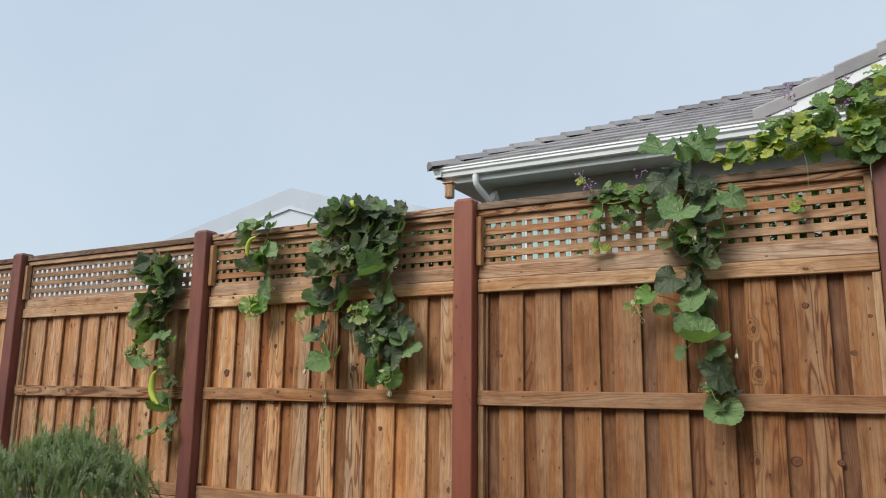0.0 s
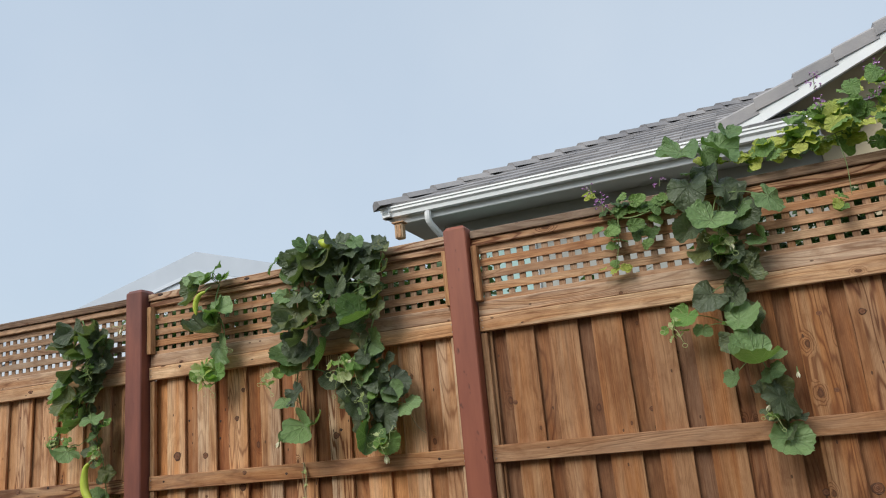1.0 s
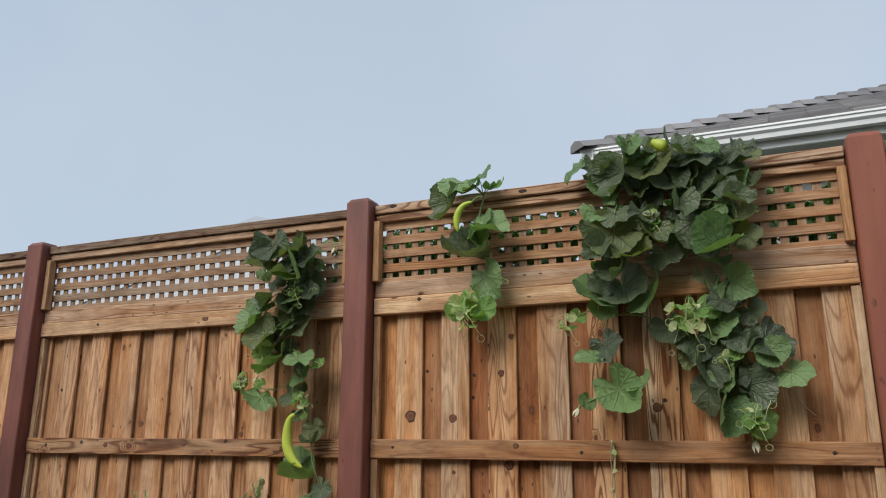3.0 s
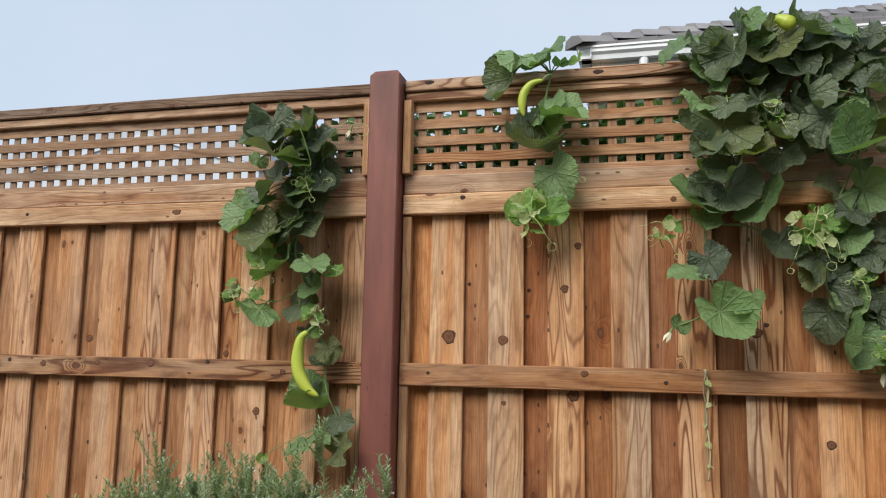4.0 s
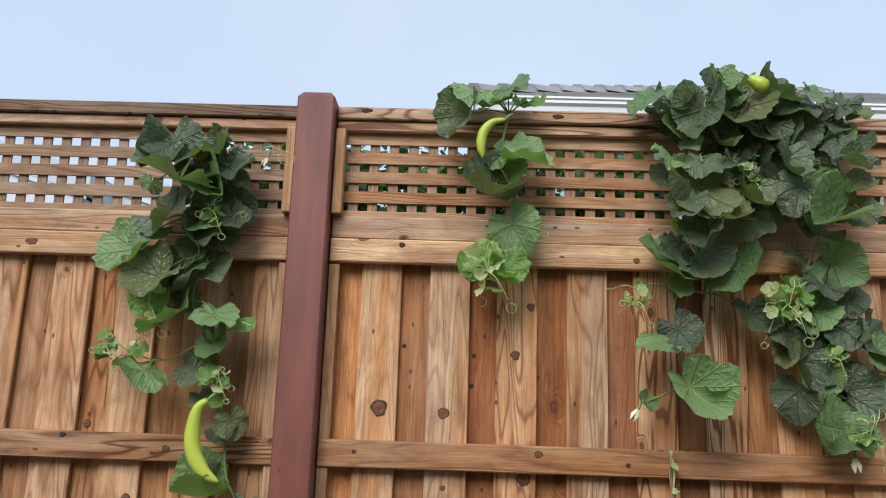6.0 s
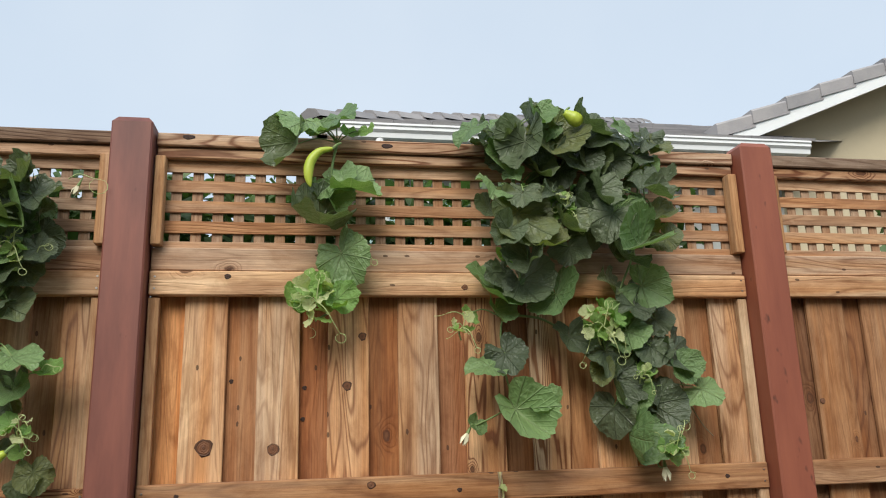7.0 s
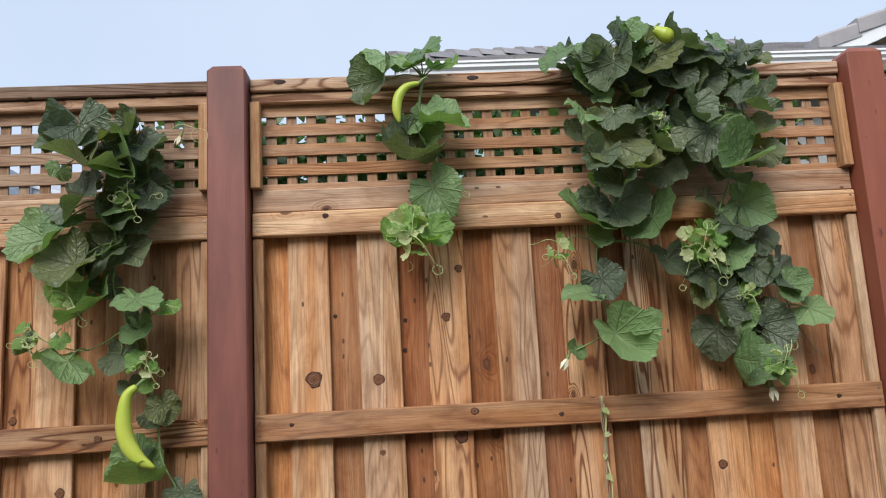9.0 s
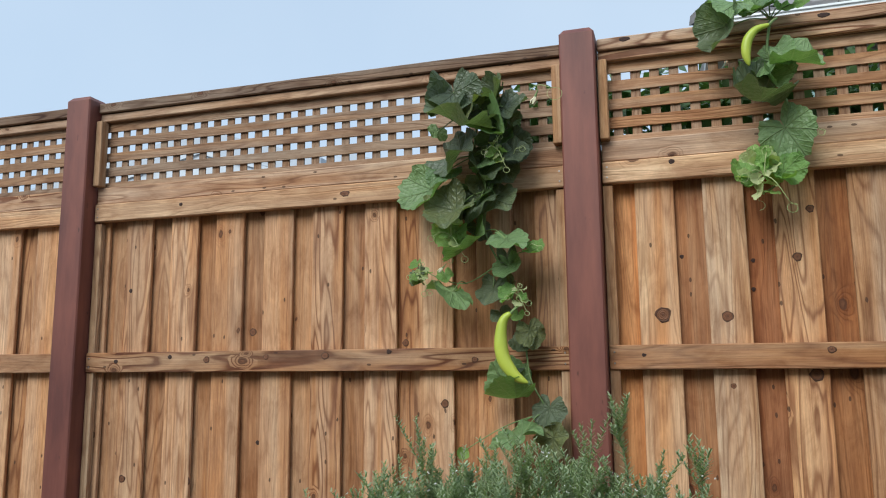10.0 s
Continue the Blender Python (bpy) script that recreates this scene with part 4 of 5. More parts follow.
UPPER_RUNNER = ((-5.16, 1.966, 0.18, 20, 20), (-5.21, 1.915, 0.18, -30, 10), (-4.99, 1.949, 0.16, 60, 35), (-4.95, 1.898, 0.18, 40, 30), (-5.10, 1.915, 0.13, 0, 50), (-5.13, 1.826, 0.26, -20, 45), (-4.97, 1.797, 0.16, 50, 20), (-5.25, 1.844, 0.08, -40, 20), (-5.16, 1.713, 0.21, -10, 25), (-5.04, 1.703, 0.14, 0, 0), (-4.92, 1.713, 0.10, 20, 0), (-5.22, 1.656, 0.14, -50, 50), (-5.30, 1.580, 0.20, -20, 0), (-5.18, 1.480, 0.18, -60, 40), (-5.08, 1.530, 0.16, -40, 20), (-4.99, 1.530, 0.16, 40, 20), (-5.04, 1.881, 0.14, 10, 20), (-5.05, 1.619, 0.14, 0, 30))
UPPER_RUNNER_AGE = "DDDDDDMMDMDMMDDDDD"
LOWER_RUNNER = ((-5.19, 1.400, 0.16, -30, 10), (-5.11, 1.350, 0.23, 40, 10), (-4.94, 1.360, 0.16, 60, 50), (-4.86, 1.320, 0.09, 60, 30), (-5.35, 1.290, 0.06, 0, 0), (-5.31, 1.220, 0.10, -30, 20), (-5.22, 1.240, 0.07, 0, 0), (-5.19, 1.170, 0.20, -70, 45), (-5.03, 1.170, 0.15, 0, 10), (-4.96, 1.260, 0.13, 20, 20), (-4.96, 1.150, 0.09, -60, 40), (-4.93, 1.070, 0.06, 0, 20), (-4.88, 1.000, 0.13, 10, 0), (-4.93, 0.630, 0.17, -80, 60), (-5.00, 0.590, 0.11, 0, 20), (-4.82, 0.710, 0.13, 0, 10), (-4.80, 0.600, 0.15, 10, 0), (-5.16, 0.550, 0.05, 0, 0))
LOWER_RUNNER_AGE = "YMMYYDYMDMYYDMMDDY"
STEM_A = ((-5.14, 2.079), (-5.09, 1.910), (-5.10, 1.732), (-5.05, 1.580), (-5.06, 1.420), (-5.00, 1.270), (-4.95, 1.120), (-4.91, 0.980), (-4.89, 0.830), (-4.83, 0.710), (-4.80, 0.540))
SHOOT_A = ((-5.02, 1.270), (-5.14, 1.210), (-5.26, 1.240), (-5.33, 1.290))
SQUASH_A = ((-4.94, 1.080), (-4.97, 1.050), (-4.98, 0.980), (-4.97, 0.910), (-4.93, 0.850), (-4.88, 0.820))
TOP_RUNNER = ((-4.09, 2.215, 0.165, -85, 42), (-3.94, 2.225, 0.14, 75, 42), (-4.11, 2.117, 0.20, -30, 0), (-3.99, 2.173, 0.10, 20, 50), (-3.95, 1.985, 0.15, 70, 40), (-3.88, 1.948, 0.17, 75, 60), (-4.02, 1.938, 0.10, 0, 20), (-3.97, 1.910, 0.10, 20, 10), (-4.04, 1.826, 0.23, -70, 25), (-3.92, 1.703, 0.19, 30, 0), (-4.04, 1.609, 0.11, -20, 10), (-4.09, 1.560, 0.10, -60, 20), (-3.98, 1.580, 0.12, 40, 0), (-3.94, 1.550, 0.11, 30, 0), (-3.91, 2.183, 0.06, 0, 0), (-3.84, 2.183, 0.06, 0, 0), (-4.03, 2.192, 0.09, -60, 30))
TOP_RUNNER_AGE = "MMDMMMDMDMYYYYYYM"
STEM_B = ((-3.95, 2.155), (-3.97, 2.014), (-3.93, 1.891), (-3.91, 1.788), (-3.93, 1.647), (-3.95, 1.550), (-4.02, 1.500), (-4.06, 1.550))
SQUASH_B = ((-3.97, 2.09), (-4.015, 2.078), (-4.045, 2.040), (-4.053, 1.990), (-4.045, 1.945))
CROWN_TOP = ((-3.47, 2.189, 0.17, -40, 10), (-3.36, 2.184, 0.16, 10, 10), (-3.21, 2.239, 0.16, 0, 30), (-3.25, 2.136, 0.29, 0, -5), (-3.12, 2.168, 0.25, 20, 0), (-2.99, 2.222, 0.21, 10, 25), (-2.91, 2.184, 0.21, 40, 30), (-2.86, 2.222, 0.12, 60, 20), (-3.04, 2.079, 0.20, 0, 10), (-2.92, 2.079, 0.23, -15, 0), (-2.74, 2.189, 0.16, 40, 20), (-2.70, 2.168, 0.13, 60, 30), (-2.79, 2.117, 0.16, 0, 20), (-3.35, 2.098, 0.18, -10, 0), (-3.38, 1.967, 0.19, -60, 40), (-3.30, 2.032, 0.11, 40, 30), (-3.15, 2.217, 0.14, -20, 20), (-3.05, 2.200, 0.14, 20, 10), (-3.31, 2.173, 0.13, 0, 20))
CROWN_TOP_AGE = "MDMDDDDMDDDDDMMMMDD"
CROWN_LOW = ((-3.28, 1.929, 0.15, 0, 20), (-3.30, 1.844, 0.28, -20, 0), (-3.36, 1.779, 0.19, -40, 10), (-3.16, 1.929, 0.15, 0, 20), (-3.12, 1.816, 0.17, 20, 20), (-3.14, 1.901, 0.13, 0, 0), (-3.20, 1.741, 0.19, 50, 40), (-2.95, 1.854, 0.22, -30, 10), (-2.87, 1.910, 0.16, 0, 0), (-2.77, 1.948, 0.16, 50, 30), (-2.75, 1.863, 0.16, 60, 30), (-2.81, 2.014, 0.14, 0, 10), (-2.87, 1.741, 0.24, -50, 20), (-2.91, 1.703, 0.19, -70, 30), (-2.73, 1.779, 0.13, 30, 0), (-3.27, 1.675, 0.21, 0, 10), (-3.37, 1.694, 0.09, -40, 20), (-3.00, 1.938, 0.20, 0, 10))
CROWN_LOW_AGE = "DDDDDYDDMDDDMDDDYD"
CROWN_DEEP = ((-3.01, 1.816, 0.18, 0, 10), (-3.19, 2.042, 0.18, 0, 10), (-2.96, 2.173, 0.21, 0, 0), (-2.86, 2.004, 0.16, 0, 20), (-3.19, 1.873, 0.20, 0, 0), (-3.04, 1.957, 0.20, 10, 0), (-2.93, 1.769, 0.18, 0, 0), (-2.79, 1.835, 0.16, 0, 10), (-3.10, 2.051, 0.18, 0, 0), (-3.23, 2.251, 0.16, 0, 10), (-2.69, 2.032, 0.12, 50, 20), (-3.40, 1.901, 0.13, -30, 10), (-2.81, 2.192, 0.16, 10, 10), (-3.09, 1.741, 0.17, 0, 10), (-3.37, 1.638, 0.15, 0, 0), (-3.19, 2.136, 0.18, 0, 0))
CROWN_DEEP_AGE = "DDDDDDDDDDDDDDDD"
TAIL_LEFT = ((-3.40, 1.590, 0.25, -60, 20), (-3.27, 1.609, 0.23, 30, 10), (-3.15, 1.560, 0.20, 20, 10), (-2.95, 1.500, 0.15, 10, 10), (-3.00, 1.460, 0.12, 30, 0), (-3.35, 1.350, 0.17, 30, 20), (-3.44, 1.320, 0.16, -80, 50), (-3.30, 1.150, 0.24, 40, 5), (-3.47, 1.120, 0.08, -50, 0), (-3.21, 1.180, 0.12, 80, 45), (-3.10, 1.410, 0.16, 0, 10), (-3.49, 1.500, 0.08, -30, 0), (-3.38, 1.510, 0.12, 0, 20))
TAIL_LEFT_AGE = "MDMYYDMMMMDYM"
TAIL_RIGHT = ((-2.98, 1.350, 0.19, 0, 0), (-2.88, 1.430, 0.17, 20, 0), (-2.80, 1.600, 0.21, 60, 20), (-2.80, 1.370, 0.17, -10, 0), (-2.69, 1.350, 0.21, 20, 0), (-2.69, 1.300, 0.13, 30, 10), (-2.61, 1.220, 0.16, 50, 30), (-2.95, 1.250, 0.18, 0, 0), (-2.87, 1.210, 0.14, 0, 0), (-2.95, 1.150, 0.19, 0, 0), (-2.79, 1.150, 0.23, 10, 0), (-2.91, 1.050, 0.20, -20, 0), (-2.75, 1.030, 0.15, 60, 10), (-2.83, 1.300, 0.07, 0, 0), (-2.75, 1.480, 0.13, 30, 10), (-2.76, 1.210, 0.15, 20, 0), (-3.00, 1.290, 0.13, -10, 0), (-2.86, 1.520, 0.13, 0, 20))
TAIL_RIGHT_AGE = "DMMDDMMDMDDMYYDDDD"
STEM_C = ((-3.30, 2.173), (-3.28, 1.976), (-3.26, 1.760), (-3.29, 1.619), (-3.36, 1.470), (-3.35, 1.310), (-3.34, 1.190), (-3.47, 1.120))
STEM_D = ((-2.77, 2.145), (-2.79, 1.948), (-2.82, 1.750), (-2.90, 1.560), (-2.86, 1.390), (-2.84, 1.230), (-2.81, 1.110), (-2.80, 0.970), (-2.77, 0.960))
STEM_E = ((-3.37, 1.510), (-3.22, 1.500), (-3.10, 1.450), (-2.99, 1.460))
DRY_C = ((-3.38, 0.960), (-3.37, 0.880), (-3.38, 0.770), (-3.37, 0.660), (-3.38, 0.550))
DRY_D = ((-2.67, 1.290), (-2.64, 1.190), (-2.60, 1.110), (-2.55, 1.060))
BEAN_POLE = ((-0.94, 2.331, 0.27, -30, 20), (-0.73, 2.321, 0.28, 30, 0), (-0.92, 2.145, 0.30, -10, 0), (-0.73, 2.117, 0.27, 20, 0), (-0.54, 2.023, 0.23, 40, 10), (-0.85, 1.948, 0.28, -40, 20), (-0.69, 1.957, 0.25, 0, 0), (-0.87, 1.816, 0.31, -20, 0), (-0.60, 1.826, 0.18, 40, 0), (-0.80, 1.835, 0.18, -30, 0), (-0.85, 1.713, 0.26, -30, 10), (-0.71, 1.666, 0.19, 20, 0), (-0.91, 1.580, 0.24, -40, 20), (-1.04, 1.490, 0.17, -30, 0), (-0.97, 1.420, 0.13, 0, 0), (-0.77, 1.440, 0.25, 80, 50), (-0.83, 1.340, 0.17, 0, 0), (-0.77, 1.220, 0.31, -80, 50), (-0.86, 1.170, 0.13, 0, 0))
BEAN_POLE_AGE = "MMDDMMDDMYDDDYMMDMM"
BEAN_TIP = ((-0.67, 1.040, 0.23, 20, 10), (-0.67, 0.850, 0.22, 10, 0), (-0.82, 2.241, 0.20, 0, 10), (-0.96, 1.938, 0.20, -30, 0), (-0.68, 2.421, 0.13, 10, 0), (-0.68, 1.741, 0.16, 30, 0), (-0.80, 1.550, 0.19, 0, 10))
BEAN_TIP_AGE = "DMDDMDD"
STEM_F = ((-0.75, 2.381), (-0.78, 2.108), (-0.82, 1.816), (-0.77, 1.619), (-0.82, 1.420), (-0.73, 1.260), (-0.67, 1.060), (-0.66, 0.880))

# ---- squash vines on the fence ----
vine = thing("squash_vine", "squash vine with green leaves and a long squash beside a post", "vine", "squash vines", (-5.05, FENCE - 0.05, 0.5))
vine.matrix_world = Matrix()
runner(vine, STEM_A, FENCE - 0.06)
runner(vine, SHOOT_A, FENCE - 0.08, 0.003)
grow(vine, UPPER_RUNNER, UPPER_RUNNER_AGE, FENCE - 0.085, (STEM_A,), 1.2)
for k in range(13):
    t = k / 12
    hang_leaf(vine, LEAVES[rl.choice("DDM")], -5.08 + 0.10 * math.sin(5 * t) + rl.uniform(-0.07, 0.09), FENCE - 0.05, 1.98 - 0.55 * t, rl.uniform(0.13, 0.19), rl.uniform(-50, 50), rl.uniform(-5, 30))
for k in range(5):
    hang_leaf(vine, LEAVES["D"], -4.95 + rl.uniform(-0.06, 0.05), FENCE - 0.045, 1.30 - 0.11 * k, rl.uniform(0.09, 0.13), rl.uniform(-50, 50), rl.uniform(0, 40))
grow(vine, LOWER_RUNNER, LOWER_RUNNER_AGE, FENCE - 0.075, (STEM_A, SHOOT_A))
hang_leaf(vine, LEAVES["M"], -4.98, FENCE - 0.05, 0.755, 0.21, -75, 55)
squash(vine, SQUASH_A, FENCE - 0.17, 0.026, "long curved pale green squash")
tendril(vine, -4.88, 4.33, 1.33, 0.05, 0.02)
tendril(vine, -4.93, 4.33, 1.70, 0.04, 0.05)
tendril(vine, -5.15, 4.33, 1.40, -0.04, -0.08)
tendril(vine, -5.25, 4.33, 1.22, -0.05, -0.03)
tendril(vine, -4.92, 4.33, 1.17, 0.04, -0.03)
tendril(vine, -4.86, 4.36, 1.98, 0.10, 0.01, 1.0, 0.03)
bud(vine, -5.03, 4.30, 1.73, 0.03)
bud(vine, -4.855, FENCE + 0.01, 1.985, 0.038, 0.4)
bud(vine, -5.22, 4.31, 1.27, 0.025, 0.8)
for x, z, size in ((-4.98, 1.72, 0.13), (-5.173, 1.39, 0.15), (-5.30, 1.24, 0.11), (-4.91, 1.145, 0.10)):
    tender_tip(vine, x, FENCE - 0.15, z, size, 6)

vine = thing("squash_vine", "short squash vine over the fence top with one young squash", "vine", "squash vines")
runner(vine, STEM_B, FENCE - 0.06)
grow(vine, TOP_RUNNER, TOP_RUNNER_AGE, FENCE - 0.075, (STEM_B,), 1.2)
squash(vine, SQUASH_B, FENCE - 0.17, 0.0175, "young curved yellow-green squash")
tendril(vine, -4.05, 4.33, 1.52, 0.01, -0.05, 0.6, 0.02)
tendril(vine, -3.85, 4.33, 1.70, 0.03, 0.01)
tendril(vine, -4.04, 4.33, 1.60, -0.005, 0.07, 0.3)
tender_tip(vine, -4.02, FENCE - 0.13, 1.545, 0.20, 11)

vine = thing("squash_vine", "dense dark green squash vine hanging in two tails over the fence", "vine", "squash vines")
for st in (STEM_C, STEM_D, STEM_E):
    runner(vine, st, FENCE - 0.065, 0.005)
ALL = (STEM_C, STEM_D, STEM_E)
grow(vine, CROWN_DEEP, CROWN_DEEP_AGE, FENCE - 0.075, ALL, 0.93)
grow(vine, CROWN_TOP, CROWN_TOP_AGE, FENCE - 0.10, ALL, 0.93)
grow(vine, CROWN_LOW, CROWN_LOW_AGE, FENCE - 0.15, ALL, 0.93)
grow(vine, TAIL_LEFT, TAIL_LEFT_AGE, FENCE - 0.08, ALL)
grow(vine, TAIL_RIGHT, TAIL_RIGHT_AGE, FENCE - 0.08, ALL)
for k in range(20):
    a, rr = rl.uniform(0, 6.28), math.sqrt(rl.random())
    hang_leaf(vine, LEAVES[rl.choice("DDM")], -3.05 + 0.30 * rr * math.cos(a), FENCE + rl.uniform(-0.09, -0.03), 2.05 + 0.26 * rr * math.sin(a), rl.uniform(0.12, 0.19), rl.uniform(-60, 60), rl.uniform(-5, 45))
for k in range(16):
    hang_leaf(vine, LEAVES[rl.choice("DDM")], rl.uniform(-3.42, -2.78), FENCE + rl.uniform(-0.06, 0.10), rl.uniform(2.15, 2.265), rl.uniform(0.09, 0.15), rl.uniform(-90, 90), rl.uniform(10, 75))
for k in range(10):
    t = k / 9
    hang_leaf(vine, LEAVES["D"], -2.93 + 0.16 * t + rl.uniform(-0.08, 0.08), FENCE - 0.05, 1.62 - 0.5 * t + rl.uniform(-0.05, 0.05), rl.uniform(0.11, 0.16), rl.uniform(-40, 40), rl.uniform(0, 30))
squash(vine, ((-3.10, 2.27), (-3.075, 2.255), (-3.05, 2.24), (-3.03, 2.23)), FENCE - 0.17, 0.028, "small round yellow-green squash")
tendril(vine, -3.02, 4.32, 1.46, -0.06, -0.12)
tendril(vine, -2.93, 4.32, 1.44, 0.02, -0.06)
tendril(vine, -2.74, 4.32, 1.03, 0.03, 0.10, 0.8, 0.02)
tendril(vine, -2.80, 4.32, 1.05, -0.06, 0.05, 0.5)
tendril(vine, -3.50, 4.33, 1.50, -0.11, 0.01, 0.2)
tendril(vine, -3.50, 4.33, 1.44, -0.07, -0.01, 0.2)
bud(vine, -3.50, 4.35, 1.095, 0.043, 0.5)
bud(vine, -2.784, 4.35, 0.96, 0.05, -0.1)
bud(vine, -2.95, 4.31, 1.52, 0.04, 0.9)
for x, z, size in ((-3.008, 1.45, 0.19), (-2.775, 1.03, 0.15), (-3.12, 1.885, 0.13), (-3.52, 1.45, 0.12), (-2.87, 1.28, 0.09)):
    tender_tip(vine, x, FENCE - 0.16, z, size, 9 if size > 0.15 else 6)
for dx in (0.0, 0.012):
    runner(vine, tuple((x + dx * (1 - 2 * (i % 2)), z) for i, (x, z) in enumerate(DRY_C)), FENCE - 0.02, 0.003, DRY, "dry straw-coloured stalk")
runner(vine, DRY_D, FENCE - 0.03, 0.003, DRY, "dry brown stalk")
runner(vine, tuple((x + 0.006, z) for x, z in DRY_C), FENCE - 0.025, 0.0045, STRAW, "pale straw-green stalk")
for k in range(5):
    hang_leaf(vine, LEAVES["P"], -3.375 + rl.uniform(-0.015, 0.015), FENCE - 0.03, 0.90 - 0.075 * k, rl.uniform(0.02, 0.035), rl.uniform(-90, 90), rl.uniform(20, 80))

vine = thing("squash_vine", "long squash vine hanging between bean leaves on the fence", "vine", "squash vines")
runner(vine, STEM_F, FENCE - 0.05, 0.005)
grow(vine, BEAN_POLE, BEAN_POLE_AGE, FENCE - 0.085, (STEM_F,), 0.80, 8)
grow(vine, BEAN_TIP, BEAN_TIP_AGE, FENCE - 0.07, (STEM_F,), 0.90, 4)
for k in range(26):
    t = k / 25
    px = np.interp(t, np.linspace(0, 1, len(STEM_F)), [q[0] for q in STEM_F])
    pz = np.interp(t, np.linspace(0, 1, len(STEM_F)), [q[1] for q in STEM_F])
    hang_leaf(vine, LEAVES[rl.choice("DDM")], px + rl.uniform(-0.12, 0.12) * (1 - 0.6 * t), FENCE - rl.uniform(0.03, 0.11), pz + rl.uniform(-0.04, 0.04), rl.uniform(0.10, 0.165), rl.uniform(-60, 60), rl.uniform(5, 50))
tendril(vine, -1.05, 4.34, 1.52, -0.06, 0.05, 0.4)
tendril(vine, -0.70, 4.34, 0.92, -0.05, 0.10, 0.3)
bud(vine, -0.76, 4.30, 1.83, 0.04)
bud(vine, -0.73, 4.34, 1.03, 0.03, 0.5)
bud(vine, -0.58, 4.34, 1.17, 0.03)
for x, z, size in ((-1.10, 1.44, 0.13), (-0.80, 1.87, 0.15), (-0.72, 0.98, 0.10)):
    tender_tip(vine, x, FENCE - 0.13, z, size, 6)

# ---- flowering bean vine along the fence top ----
vine = thing("bean_vine", "sprawling yellow-green bean vine with purple flowers over the fence top", "vine")


def bean_cluster(n, cx, cz, ex, ez, y0, y1, ages, s0, s1):
    s0, s1 = 1.15 * s0, 1.15 * s1
    for _ in range(n):
        a, rr = rl.uniform(0, 6.28), math.sqrt(rl.random())
        x, z = cx + ex * rr * math.cos(a), cz + ez * rr * math.sin(a)
        hang_leaf(vine, BEANS[rl.choice(ages)], x, rl.uniform(y0, y1), z, rl.uniform(s0, s1), rl.uniform(-110, 110), rl.uniform(-10, 75))


bean_cluster(36, -0.48, 2.29, 0.20, 0.06, FENCE - 0.10, FENCE + 0.05, "YYM", 0.07, 0.12)
bean_cluster(56, -0.22, 2.36, 0.20, 0.12, FENCE - 0.12, FENCE + 0.08, "YYMM", 0.07, 0.13)
bean_cluster(80, 0.05, 2.40, 0.25, 0.17, FENCE - 0.14, FENCE + 0.12, "YYMM", 0.08, 0.14)
bean_cluster(110, 0.40, 2.48, 0.36, 0.29, FENCE - 0.16, FENCE + 0.16, "YMMMD", 0.08, 0.15)
bean_cluster(90, 0.95, 2.50, 0.40, 0.28, FENCE - 0.16, FENCE + 0.16, "YMMMD", 0.08, 0.15)
bean_cluster(30, 0.28, 2.24, 0.25, 0.12, FENCE - 0.14, FENCE - 0.03, "DDM", 0.09, 0.16)
bean_cluster(20, -1.28, 2.03, 0.16, 0.17, FENCE - 0.09, FENCE - 0.02, "MMD", 0.06, 0.10)
bean_cluster(12, -1.10, 2.11, 0.14, 0.06, FENCE - 0.08, FENCE - 0.02, "MMD", 0.06, 0.10)
bean_cluster(6, -1.33, 1.82, 0.10, 0.04, FENCE - 0.06, FENCE - 0.02, "YYM", 0.05, 0.07)
bean_cluster(4, -1.46, 2.24, 0.05, 0.04, FENCE - 0.06, FENCE - 0.02, "YY", 0.04, 0.06)
bean_cluster(7, -0.83, 2.30, 0.16, 0.05, FENCE - 0.08, FENCE + 0.02, "YMM", 0.06, 0.10)
bean_cluster(5, -0.21, 1.96, 0.05, 0.05, FENCE - 0.07, FENCE - 0.03, "YM", 0.06, 0.09)
for pts, r in ((((-1.45, 2.30), (-1.35, 2.15), (-1.25, 2.08), (-1.05, 2.12), (-0.80, 2.27), (-0.40, 2.28), (0.1, 2.36), (0.6, 2.45), (1.2, 2.5)), 0.004),
               (((-0.19, 2.30), (-0.17, 2.15), (-0.18, 1.98)), 0.0022), (((-1.30, 2.12), (-1.32, 1.95), (-1.35, 1.82)), 0.003),
               (((0.0, 2.55), (0.10, 2.66), (0.25, 2.70)), 0.002), (((-0.35, 2.40), (-0.2, 2.33), (-0.02, 2.34)), 0.002)):
    runner(vine, pts, FENCE - 0.06, r)


def raceme(x, y, z, h, n):
    """A spike of small purple flowers."""
    bm = bmesh.new()
    tube(bm, [(x, y, z - h * 0.7), (x + 0.006, y, z), (x + 0.012, y, z + h * 0.5)], 0.0018, 0.001, 5)
    sp = part("flower_spike", bm, STEM, vine, "spike of small purple bean flowers")
    bm = bmesh.new()
    for _ in range(n):
        c = Vector((x + rl.uniform(-0.035, 0.035), y + rl.uniform(-0.03, 0.02), z + rl.uniform(-h * 0.5, h * 0.5)))
        for _ in range(3):
            d = Vector((rl.uniform(-1, 1), rl.uniform(-1, 1), rl.uniform(-1, 1))).normalized() * rl.uniform(0.008, 0.015)
            e = d.orthogonal().normalized() * 0.007
            bm.faces.new([bm.verts.new(v) for v in (c, c + d * 0.6 + e, c + d, c + d * 0.6 - e)])
    part("petals", bm, PURPLE, sp)["kind"] = "stuff"


